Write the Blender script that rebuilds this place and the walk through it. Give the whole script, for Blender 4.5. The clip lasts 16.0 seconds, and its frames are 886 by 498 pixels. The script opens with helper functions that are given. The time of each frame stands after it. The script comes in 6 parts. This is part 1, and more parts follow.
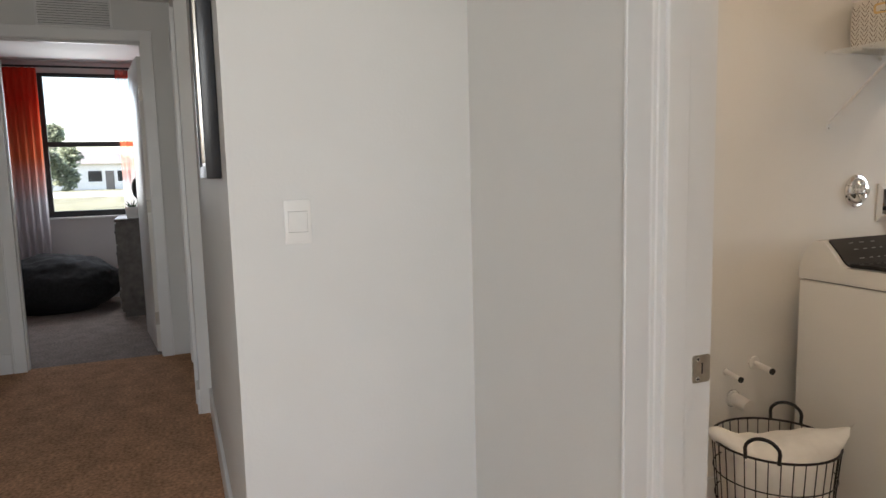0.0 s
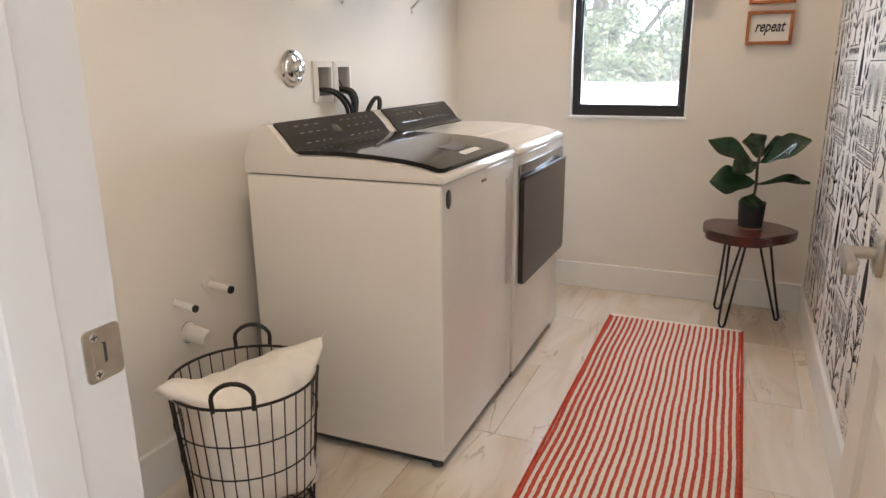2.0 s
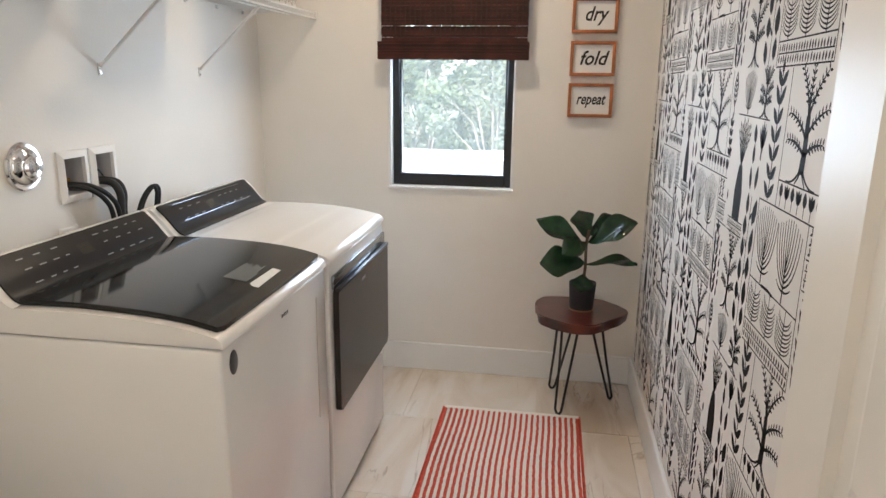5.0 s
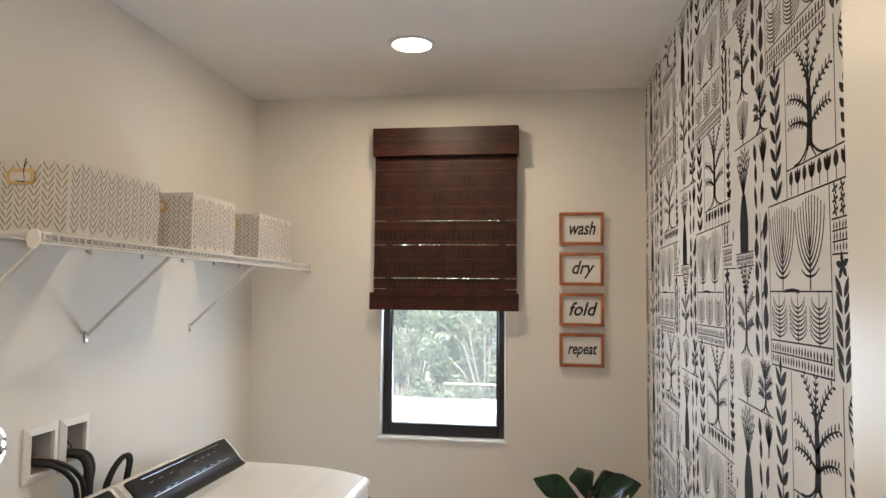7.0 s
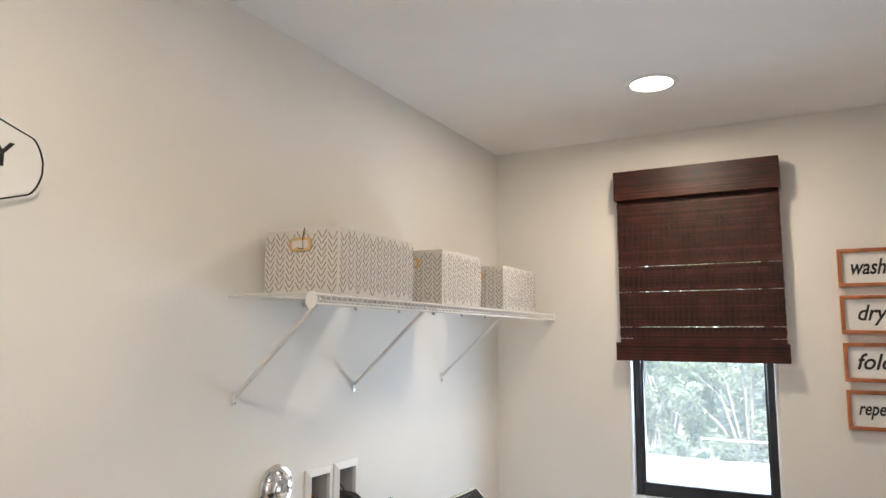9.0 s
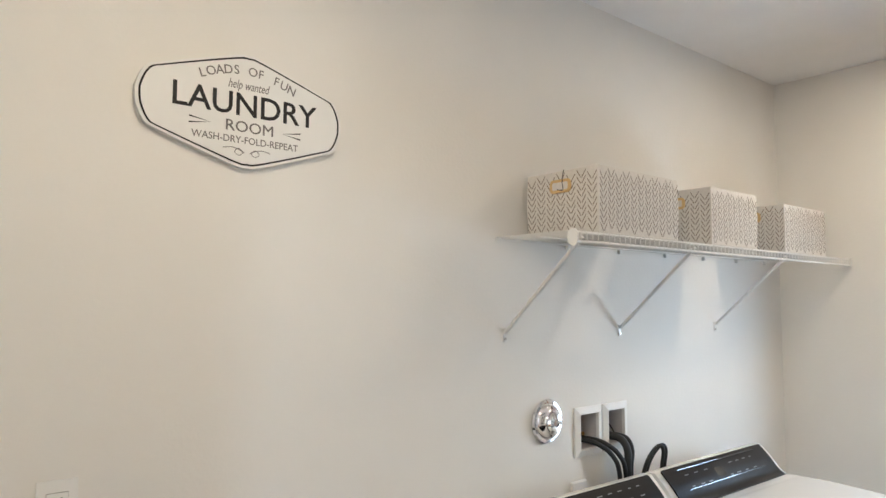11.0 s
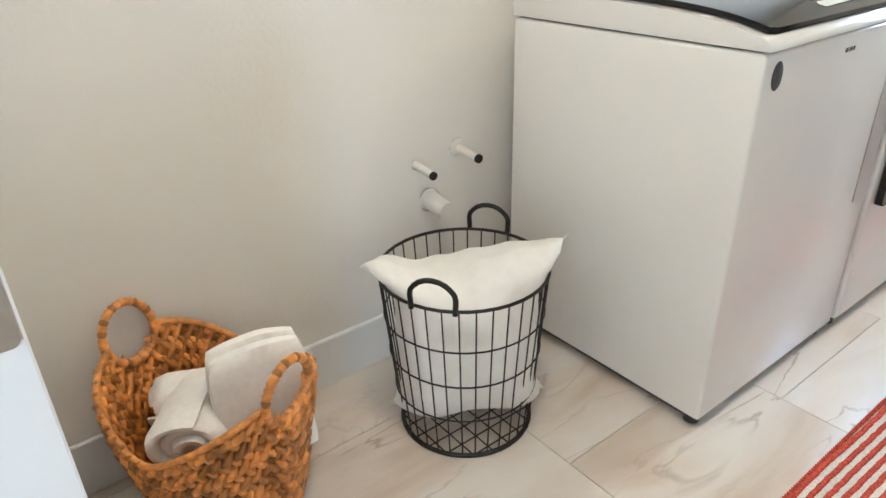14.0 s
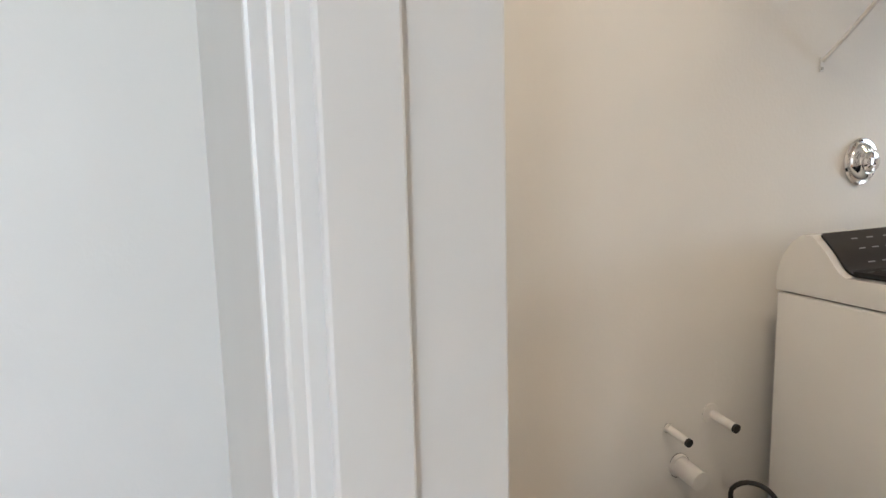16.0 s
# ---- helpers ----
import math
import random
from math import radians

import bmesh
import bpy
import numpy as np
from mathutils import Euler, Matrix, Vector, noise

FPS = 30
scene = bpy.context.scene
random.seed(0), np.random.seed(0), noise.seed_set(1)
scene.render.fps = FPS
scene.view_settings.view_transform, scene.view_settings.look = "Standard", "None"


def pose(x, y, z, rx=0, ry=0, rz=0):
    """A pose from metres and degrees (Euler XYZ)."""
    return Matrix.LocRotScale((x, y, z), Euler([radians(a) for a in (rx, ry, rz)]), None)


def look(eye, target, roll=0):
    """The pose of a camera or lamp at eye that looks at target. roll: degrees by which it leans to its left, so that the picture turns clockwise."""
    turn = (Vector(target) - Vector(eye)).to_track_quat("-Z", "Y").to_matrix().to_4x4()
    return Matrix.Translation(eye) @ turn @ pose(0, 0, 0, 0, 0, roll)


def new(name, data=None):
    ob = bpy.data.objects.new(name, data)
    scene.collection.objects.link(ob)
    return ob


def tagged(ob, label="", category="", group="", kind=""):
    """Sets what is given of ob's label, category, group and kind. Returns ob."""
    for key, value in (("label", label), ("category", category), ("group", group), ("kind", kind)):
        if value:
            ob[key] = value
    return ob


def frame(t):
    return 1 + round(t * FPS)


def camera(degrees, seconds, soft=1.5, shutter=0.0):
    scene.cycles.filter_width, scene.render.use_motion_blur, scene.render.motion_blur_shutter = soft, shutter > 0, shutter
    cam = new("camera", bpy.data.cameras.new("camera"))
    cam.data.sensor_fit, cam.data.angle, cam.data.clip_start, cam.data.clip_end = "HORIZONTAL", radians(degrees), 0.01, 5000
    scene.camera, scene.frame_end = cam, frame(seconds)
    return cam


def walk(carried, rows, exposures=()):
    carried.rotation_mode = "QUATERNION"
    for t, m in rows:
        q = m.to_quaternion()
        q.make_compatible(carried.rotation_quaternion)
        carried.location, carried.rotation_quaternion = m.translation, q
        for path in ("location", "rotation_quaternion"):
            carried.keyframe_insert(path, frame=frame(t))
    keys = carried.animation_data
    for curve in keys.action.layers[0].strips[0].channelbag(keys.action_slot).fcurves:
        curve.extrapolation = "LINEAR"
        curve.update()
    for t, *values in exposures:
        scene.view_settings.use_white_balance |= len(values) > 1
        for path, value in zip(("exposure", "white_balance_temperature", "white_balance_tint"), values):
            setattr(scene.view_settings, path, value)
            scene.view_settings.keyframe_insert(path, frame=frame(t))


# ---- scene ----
cam = camera(66.6, 16.0)
# The walk: seconds, eye, target, roll
PATH = [
    (0, (2.005, -0.99, 1.402), (0.16, -0.255, 1.164), -1.4),
    (0.5, (1.838, -0.842, 1.368), (0.204, 0.281, 1.108), -1.4),
    (1, (1.725, -0.713, 1.33), (0.373, 0.727, 1.019), -1.2),
    (1.5, (1.687, -0.638, 1.315), (0.617, 1.005, 0.918), -1.0),
    (2, (1.548, -0.473, 1.272), (0.779, 1.296, 0.745), -0.6),
    (2.5, (1.462, -0.372, 1.244), (0.942, 1.435, 0.562), -0.5),
    (3, (1.433, -0.269, 1.261), (1.079, 1.548, 0.504), 0.1),
    (3.2, (1.438, -0.228, 1.273), (1.103, 1.592, 0.514), -0.0),
    (5.3, (1.471, 0.024, 1.552), (1.173, 1.963, 1.162), 0.8),
    (5.5, (1.467, 0.038, 1.571), (1.168, 1.99, 1.253), 0.7),
    (6, (1.472, 0.063, 1.627), (1.174, 2.036, 1.484), 0.7),
    (6.5, (1.474, 0.075, 1.667), (1.182, 2.054, 1.701), 0.7),
    (7, (1.463, 0.074, 1.692), (1.169, 2.048, 1.821), 0.6),
    (7.5, (1.454, 0.077, 1.697), (1.158, 2.043, 1.916), 0.5),
    (8, (1.465, 0.07, 1.698), (1.116, 2.023, 1.95), 0.4),
    (8.5, (1.442, 0.098, 1.709), (0.799, 1.975, 1.96), 0.3),
    (9, (1.431, 0.1, 1.716), (0.483, 1.843, 1.971), 0.3),
    (9.5, (1.459, 0.088, 1.744), (0.209, 1.625, 2.011), -0.1),
    (9.7, (1.469, 0.082, 1.752), (0.117, 1.53, 2.024), -0.0),
    (11.8, (1.426, 0.084, 1.514), (-0.159, 1.303, 1.487), -1.2),
    (12, (1.418, 0.087, 1.483), (-0.165, 1.301, 1.353), -1.3),
    (12.5, (1.389, 0.076, 1.406), (-0.164, 1.274, 1.013), -1.2),
    (13, (1.397, 0.06, 1.313), (-0.105, 1.215, 0.673), -1.4),
    (13.5, (1.426, 0.047, 1.241), (-0.027, 1.14, 0.408), -1.9),
    (14, (1.434, 0.004, 1.215), (0.019, 1.076, 0.294), -1.8),
    (14.5, (1.424, -0.046, 1.207), (0.021, 1.026, 0.268), -1.4),
    (15, (1.408, -0.085, 1.253), (-0.073, 0.925, 0.365), -1.1),
    (15.5, (1.398, -0.13, 1.287), (-0.294, 0.787, 0.743), -1.8),
    (16, (1.365, -0.208, 1.325), (-0.461, 0.554, 1.037), -1.4),
]
walk(cam, [(t, look(e, g, r)) for t, e, g, r in PATH],
     exposures=[(0.0, 2.0, 6600, 13), (0.6, 2.06, 6600, 13), (1.5, 2.46, 6400, 14), (2.5, 2.8, 6300, 14), (3.0, 3.0, 5700, 10), (5.5, 2.44, 6000, 10), (6.0, 2.3, 6100, 10), (6.5, 2.3, 6150, 10), (7.2, 2.34, 6250, 10), (8.0, 2.76, 6000, 10),
                (9.7, 2.6, 5700, 8), (11.8, 2.7, 5500, 7), (12.5, 2.81, 5420, 7), (13.5, 3.15, 5380, 5), (14.5, 3.26, 5250, 3), (15.2, 3.05, 5500, 6), (16.0, 2.5, 5950, 10)])

# ---- light ----
U = 1.11  # metres in one plan unit: places below are in plan units

world = bpy.data.worlds.new("world")
scene.world = world
world.use_nodes = True
wn = world.node_tree
bg = wn.nodes["Background"]
sky = wn.nodes.new("ShaderNodeTexSky")
sky.sky_type = "NISHITA"
sky.sun_disc = False
sky.sun_elevation, sky.sun_rotation = radians(48), radians(180)
wn.links.new(sky.outputs[0], bg.inputs[0])
bg.inputs[1].default_value = 0.15


INDOOR = 0.15  # share of the indoor light beside full daylight


def lamp(name, kind, m, energy, color, angle=0.0, shape="", size=0.1, size_y=0.1):
    d = bpy.data.lights.new(name, kind)
    d.energy, d.color = energy * (1 if kind == "SUN" else INDOOR), color
    if kind == "SUN":
        d.angle = angle
    else:
        d.shape, d.size = shape, size
        if shape == "RECTANGLE":
            d.size_y = size_y
    ob = new(name, d)
    m = m.copy()
    m.translation *= U
    ob.matrix_world = m
    return ob


SUN_TO = Vector((0, -math.cos(radians(48)), math.sin(radians(48))))
lamp("sun", "SUN", look(SUN_TO * 50, (0, 0, 0)), 5.0, (1.0, 0.95, 0.88), angle=radians(0.5))
WARM = (1.0, 0.765, 0.515)
for ly in (0.52, 2.383):
    lamp("downlight_lamp", "AREA", pose(0.853, ly, 2.394), 12.0, WARM, shape="DISK", size=0.13)
# lamps for daylight at the laundry window and at an unseen, added hall window
lamp("window_daylight", "AREA", look((0.876, 3.080, 1.18), (0.876, -0.040, 0.9)), 16, (0.76, 0.88, 1.0), shape="RECTANGLE", size=0.55, size_y=0.6)
lamp("hall_fill_lamp", "AREA", look((3.18, -1.43, 1.45), (0, -1.2, 1.2)), 67, (0.96, 0.98, 0.97), shape="RECTANGLE", size=1.0, size_y=1.8)
lamp("bedroom_daylight", "AREA", look((-6.02, -1.57, 1.58), (-3, -1.6, 1.0)), 34, (0.86, 0.93, 1.0), shape="RECTANGLE", size=0.85, size_y=1.3)

# ---- materials ----


def mat(name, color, rough=0.5, metal=0.0, var=0.06, scale=8.0, bump=0.0, bscale=120.0, coat=0.0, stain=0.0, spec=0.5, island=0.0, rand=0.0):
    m = bpy.data.materials.new(name)
    m.use_nodes = True
    n, l = m.node_tree.nodes, m.node_tree.links
    b = n["Principled BSDF"]
    b.inputs["Roughness"].default_value = rough
    b.inputs["Metallic"].default_value = metal
    b.inputs["Coat Weight"].default_value = coat
    b.inputs["Specular IOR Level"].default_value = spec
    tc = n.new("ShaderNodeTexCoord")
    no = n.new("ShaderNodeTexNoise")
    no.inputs["Scale"].default_value = scale
    no.inputs["Detail"].default_value = 6
    l.new(tc.outputs["Object"], no.inputs["Vector"])
    rp = n.new("ShaderNodeMapRange")
    rp.inputs["From Min"].default_value, rp.inputs["From Max"].default_value = 0.3, 0.7
    rp.inputs["To Min"].default_value, rp.inputs["To Max"].default_value = 1 - var, 1 + var
    l.new(no.outputs["Fac"], rp.inputs["Value"])
    val = rp.outputs[0]
    if stain:
        n2 = n.new("ShaderNodeTexNoise")
        n2.inputs["Scale"].default_value, n2.inputs["Detail"].default_value = scale * 0.13, 3
        l.new(tc.outputs["Object"], n2.inputs["Vector"])
        r2 = n.new("ShaderNodeMapRange")
        r2.inputs["From Min"].default_value, r2.inputs["From Max"].default_value = 0.35, 0.65
        r2.inputs["To Min"].default_value, r2.inputs["To Max"].default_value = 1 - stain, 1.0
        l.new(n2.outputs["Fac"], r2.inputs["Value"])
        mm = n.new("ShaderNodeMath")
        mm.operation = "MULTIPLY"
        l.new(val, mm.inputs[0]); l.new(r2.outputs[0], mm.inputs[1])
        val = mm.outputs[0]
    for amount, node, out in ((island, "ShaderNodeNewGeometry", "Random Per Island"), (rand, "ShaderNodeObjectInfo", "Random")):
        if amount:
            g = n.new(node)
            r3 = n.new("ShaderNodeMapRange")
            r3.inputs["To Min"].default_value, r3.inputs["To Max"].default_value = 1 - amount, 1 + amount
            l.new(g.outputs[out], r3.inputs["Value"])
            mm = n.new("ShaderNodeMath")
            mm.operation = "MULTIPLY"
            l.new(val, mm.inputs[0]); l.new(r3.outputs[0], mm.inputs[1])
            val = mm.outputs[0]
    mx = n.new("ShaderNodeVectorMath")
    mx.operation = "SCALE"
    mx.inputs[0].default_value = color
    l.new(val, mx.inputs["Scale"])
    l.new(mx.outputs[0], b.inputs["Base Color"])
    if bump:
        nb = n.new("ShaderNodeTexNoise")
        nb.inputs["Scale"].default_value, nb.inputs["Detail"].default_value = bscale, 4
        l.new(tc.outputs["Object"], nb.inputs["Vector"])
        bp = n.new("ShaderNodeBump")
        bp.inputs["Strength"].default_value, bp.inputs["Distance"].default_value = bump, 0.002
        l.new(nb.outputs["Fac"], bp.inputs["Height"])
        l.new(bp.outputs[0], b.inputs["Normal"])
    return m


M_WALL = mat("wall_paint", (0.80, 0.775, 0.725), 0.62, var=0.012, scale=5, bump=0.25, bscale=90, stain=0.03)
M_HALLWALL = mat("hall_paint", (0.72, 0.715, 0.69), 0.6, var=0.012, scale=5, bump=0.25, bscale=90, stain=0.03)
M_CEIL = mat("ceiling_paint", (0.86, 0.845, 0.82), 0.75, var=0.015, scale=6, bump=0.3, bscale=140)
M_TRIM = mat("trim_paint", (0.80, 0.80, 0.79), 0.35, var=0.012, scale=10, bump=0.05, bscale=60)
M_DOORP = mat("door_paint", (0.78, 0.76, 0.71), 0.38, var=0.012, scale=9, bump=0.06, bscale=70)
M_CARPET = mat("carpet_pile", (0.50, 0.285, 0.165), 0.95, var=0.35, scale=55, bump=1.0, bscale=260, stain=0.25, spec=0.1)
M_BLACK = mat("black_metal", (0.012, 0.012, 0.014), 0.42, var=0.15, scale=40)
M_WIREB = mat("black_wire", (0.02, 0.018, 0.017), 0.45, 0.3, var=0.2, scale=50)
M_WHITEE = mat("white_enamel", (0.80, 0.785, 0.75), 0.22, var=0.008, scale=6, coat=0.4)
M_PLASTW = mat("white_plastic", (0.80, 0.79, 0.76), 0.38, var=0.015, scale=20)
M_GLOSSB = mat("black_gloss", (0.008, 0.008, 0.008), 0.07, var=0.1, scale=20, spec=0.4)
M_CONSOLE = mat("console_black", (0.012, 0.011, 0.011), 0.3, var=0.15, scale=30, spec=0.3)
M_DARKGREY = mat("dark_grey_plastic", (0.05, 0.05, 0.052), 0.4, var=0.1, scale=30)
M_CHROME = mat("chrome", (0.85, 0.85, 0.86), 0.08, 1.0, var=0.03, scale=30)
M_NICKEL = mat("satin_nickel", (0.54, 0.51, 0.46), 0.30, 1.0, var=0.06, scale=80)
M_GROUT = mat("grout", (0.70, 0.65, 0.58), 0.9, var=0.1, scale=60)
M_RUBBER = mat("black_rubber", (0.012, 0.012, 0.012), 0.6, var=0.15, scale=40)


def emit(name, color, strength):
    m = bpy.data.materials.new(name)
    m.use_nodes = True
    b = m.node_tree.nodes["Principled BSDF"]
    b.inputs["Base Color"].default_value = (0.8, 0.8, 0.8, 1)
    b.inputs["Emission Color"].default_value = (*color, 1)
    b.inputs["Emission Strength"].default_value = strength
    return m


def glass(name, tint=(1, 1, 1), rough=0.0):
    m = bpy.data.materials.new(name)
    m.use_nodes = True
    n, l = m.node_tree.nodes, m.node_tree.links
    out = n["Material Output"]
    n.remove(n["Principled BSDF"])
    tr, gl, mx, fr = n.new("ShaderNodeBsdfTransparent"), n.new("ShaderNodeBsdfGlossy"), n.new("ShaderNodeMixShader"), n.new("ShaderNodeFresnel")
    tr.inputs[0].default_value = (*tint, 1)
    gl.inputs["Roughness"].default_value = rough
    fr.inputs[0].default_value = 1.45
    l.new(fr.outputs[0], mx.inputs[0]); l.new(tr.outputs[0], mx.inputs[1]); l.new(gl.outputs[0], mx.inputs[2])
    l.new(mx.outputs[0], out.inputs[0])
    return m


M_GLASS = glass("window_glass")


def haze_material(name, color, cover):
    """Haze for a thin sheet: part clear, part an even veil lit from outside."""
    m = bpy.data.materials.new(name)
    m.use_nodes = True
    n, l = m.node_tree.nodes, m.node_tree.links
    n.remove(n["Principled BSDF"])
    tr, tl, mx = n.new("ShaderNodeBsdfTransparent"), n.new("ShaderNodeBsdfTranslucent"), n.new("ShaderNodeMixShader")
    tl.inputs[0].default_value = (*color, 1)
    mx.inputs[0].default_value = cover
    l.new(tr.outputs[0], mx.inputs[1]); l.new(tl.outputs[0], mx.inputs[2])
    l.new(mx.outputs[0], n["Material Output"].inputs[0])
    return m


M_HAZE = haze_material("haze_sheet", (0.72, 0.68, 0.60), 0.27)

# ---- mesh helpers ----


def box(bm, x0, x1, y0, y1, z0, z1, bevel=0.0, seg=2):
    r = bmesh.ops.create_cube(bm, size=1.0, matrix=Matrix.Translation(((x0 + x1) / 2, (y0 + y1) / 2, (z0 + z1) / 2)) @ Matrix.Diagonal((abs(x1 - x0), abs(y1 - y0), abs(z1 - z0), 1)))
    if bevel:
        es = list({e for v in r["verts"] for e in v.link_edges})
        bmesh.ops.bevel(bm, geom=es, offset=bevel, segments=seg, profile=0.5, affect="EDGES")
    return r["verts"]


def cyl(bm, p, q, r1, r2=None, seg=16, caps=True):
    p, q = Vector(p), Vector(q)
    d = q - p
    m = Matrix.Translation((p + q) / 2) @ d.to_track_quat("Z", "Y").to_matrix().to_4x4()
    return bmesh.ops.create_cone(bm, cap_ends=caps, segments=seg, radius1=r1, radius2=r1 if r2 is None else r2, depth=d.length, matrix=m)["verts"]


def tube(bm, pts, r, seg=8, closed=False):
    """A round bar along a line of points."""
    pts = [Vector(p) for p in pts]
    n = len(pts)
    rings = []
    up = None
    for i, p in enumerate(pts):
        a = pts[(i - 1) % n] if closed or i > 0 else p
        b = pts[(i + 1) % n] if closed or i < n - 1 else p
        d = (b - a).normalized()
        if up is None:
            up = d.orthogonal().normalized()
        up = (up - d * up.dot(d)).normalized()
        side = d.cross(up)
        rr = r[i] if isinstance(r, (list, tuple)) else r
        rings.append([bm.verts.new(p + (up * math.cos(k * math.tau / seg) + side * math.sin(k * math.tau / seg)) * rr) for k in range(seg)])
    for i in range(n if closed else n - 1):
        a, b = rings[i], rings[(i + 1) % n]
        if closed and i == n - 1:
            k0 = min(range(seg), key=lambda k: (b[k].co - a[0].co).length)
            b = b[k0:] + b[:k0]
        for k in range(seg):
            bm.faces.new((a[k], a[(k + 1) % seg], b[(k + 1) % seg], b[k]))
    if not closed:
        bm.faces.new(rings[0][::-1])
        bm.faces.new(rings[-1])


def lathe(bm, prof, center=(0, 0, 0), axis="Z", seg=32):
    """A turned body: prof is rows of (radius, height)."""
    c = Vector(center)
    rot = {"Z": Matrix.Identity(3), "X": Matrix(((0, 0, 1), (0, 1, 0), (-1, 0, 0))), "Y": Matrix(((1, 0, 0), (0, 0, 1), (0, -1, 0)))}[axis]
    rings = []
    for r, h in prof:
        rings.append([bm.verts.new(c + rot @ Vector((r * math.cos(k * math.tau / seg), r * math.sin(k * math.tau / seg), h))) for k in range(seg)])
    for a, b in zip(rings, rings[1:]):
        for k in range(seg):
            bm.faces.new((a[k], a[(k + 1) % seg], b[(k + 1) % seg], b[k]))
    if prof[0][0] > 1e-5:
        bm.faces.new(rings[0][::-1])
    if prof[-1][0] > 1e-5:
        bm.faces.new(rings[-1])
    bmesh.ops.remove_doubles(bm, verts=bm.verts, dist=1e-6)


def extrude(bm, outline, depth, origin, ux, uy):
    """A flat plate: outline in the plane of ux and uy, thickened along their cross product."""
    o, ux, uy = Vector(origin), Vector(ux), Vector(uy)
    w = ux.cross(uy).normalized() * depth
    lo = [bm.verts.new(o + ux * a + uy * b) for a, b in outline]
    hi = [bm.verts.new(v.co + w) for v in lo]
    bm.faces.new(lo[::-1])
    bm.faces.new(hi)
    n = len(lo)
    for i in range(n):
        bm.faces.new((lo[i], lo[(i + 1) % n], hi[(i + 1) % n], hi[i]))


def thing(name, loc=(0, 0, 0), label="", category="", group="", kind="", rz=0.0):
    e = new(name)
    e.matrix_world = pose(*[c * U for c in loc], 0, 0, rz)
    e.empty_display_size = 0.05
    return tagged(e, label, category, group, kind)


def part(name, bm, material, parent=None, label="", smooth=None):
    bmesh.ops.recalc_face_normals(bm, faces=bm.faces)
    me = bpy.data.meshes.new(name)
    bmesh.ops.scale(bm, vec=(U, U, U), verts=bm.verts)
    bm.to_mesh(me)
    bm.free()
    me.materials.append(material)
    if smooth:
        me.polygons.foreach_set("use_smooth", [True] * len(me.polygons))
        me.set_sharp_from_angle(angle=radians(smooth))
    ob = new(name, me)
    if parent is not None:
        ob.parent = parent
    if label:
        ob["label"] = label
    return ob


def solid(name, dims, material, label, category, bevel=0.0, kind="structure"):
    bm = bmesh.new()
    box(bm, *dims, bevel)
    return tagged(part(name, bm, material), label, category, "", kind)


def boxpart(name, dims, material, parent, bevel=0.0, label="", seg=2):
    bm = bmesh.new()
    box(bm, *dims, bevel, seg)
    return part(name, bm, material, parent, label, smooth=40 if bevel else None)

# ---- structure: laundry room x 0..1.745, y 0..3; doorway in wall y -0.115..0 ----
W, L, H = 1.745, 3.0, 2.41
DX0, DX1, DH = 0.866, 1.612, 2.05
HY = -0.764     # hall wall face
AX = 0.070      # alcove side wall face
EX = -3.22      # hall end wall face
HYS = -2.1      # hall far side wall
WIN = (0.598, 1.165, 0.881, 2.16)


def wall_cut(name, axis, a0, a1, t0, t1, z0, z1, hole, material, label):
    """A wall along an axis with one opening (h0, h1, hz0, hz1) through it."""
    bm = bmesh.new()
    h0, h1, b0, b1 = hole
    rects = [(a0, h0, z0, z1), (h1, a1, z0, z1), (h0, h1, b1, z1)] + ([(h0, h1, z0, b0)] if b0 > z0 else [])
    for p, q, r, s in rects:
        if axis == "x":
            box(bm, p, q, t0, t1, r, s)
        else:
            box(bm, t0, t1, p, q, r, s)
    bmesh.ops.remove_doubles(bm, verts=bm.verts, dist=1e-5)
    return tagged(part(name, bm, material), label, "wall", "", "structure")


wall_cut("wall_west", "y", -0.112, L + 0.16, -0.14, 0, 0, H, (1.655, 1.884, 1.034, 1.152), M_WALL, "plain off-white painted wall behind the washer")
wall_cut("wall_north", "x", 0, W, L, L + 0.16, 0, H, WIN, M_WALL, "off-white painted wall with one narrow window")
solid("wall_east", (W, W + 0.14, -0.112, L + 0.16, 0, H), M_WALL, "off-white wall under black and white wallpaper", "wall")
wall_cut("wall_south", "x", 0, W, -0.112, -0.019, 0, H, (DX0 - 0.02, DX1 + 0.02, 0, DH + 0.02), M_HALLWALL, "painted wall with the laundry doorway")
solid("ceiling", (-0.14, W + 0.14, -0.115, L + 0.16, H, H + 0.12), M_CEIL, "smooth white painted ceiling", "ceiling")
# alcove and hall
solid("wall_alcove_side", (-0.05, AX, HY, -0.112, 0, H), M_HALLWALL, "pale painted alcove wall with a light switch", "wall")
solid("wall_hall_north", (-1.88, -0.05, HY, HY + 0.12, 0, H), M_HALLWALL, "pale painted hall wall with a framed mirror", "wall")
wall_cut("wall_hall_step", "x", EX, -1.88, HY - 0.06, HY + 0.12, 0, H, (-2.95, -2.13, 0, 2.05), M_HALLWALL, "pale painted hall wall with a closed doorway")
solid("door_3", (-2.95, -2.13, HY - 0.01, HY + 0.03, 0.005, 2.05), M_DOORP, "closed white painted hall door", "door")
wall_cut("wall_hall_end", "y", HYS, HY, EX - 0.12, EX, 0, H, (-1.86, -1.00, 0, 2.16), M_HALLWALL, "pale painted wall with the bedroom doorway")
solid("wall_hall_south", (EX - 0.12, 3.2, HYS - 0.12, HYS, 0, H), M_HALLWALL, "plain pale painted hall wall", "wall")
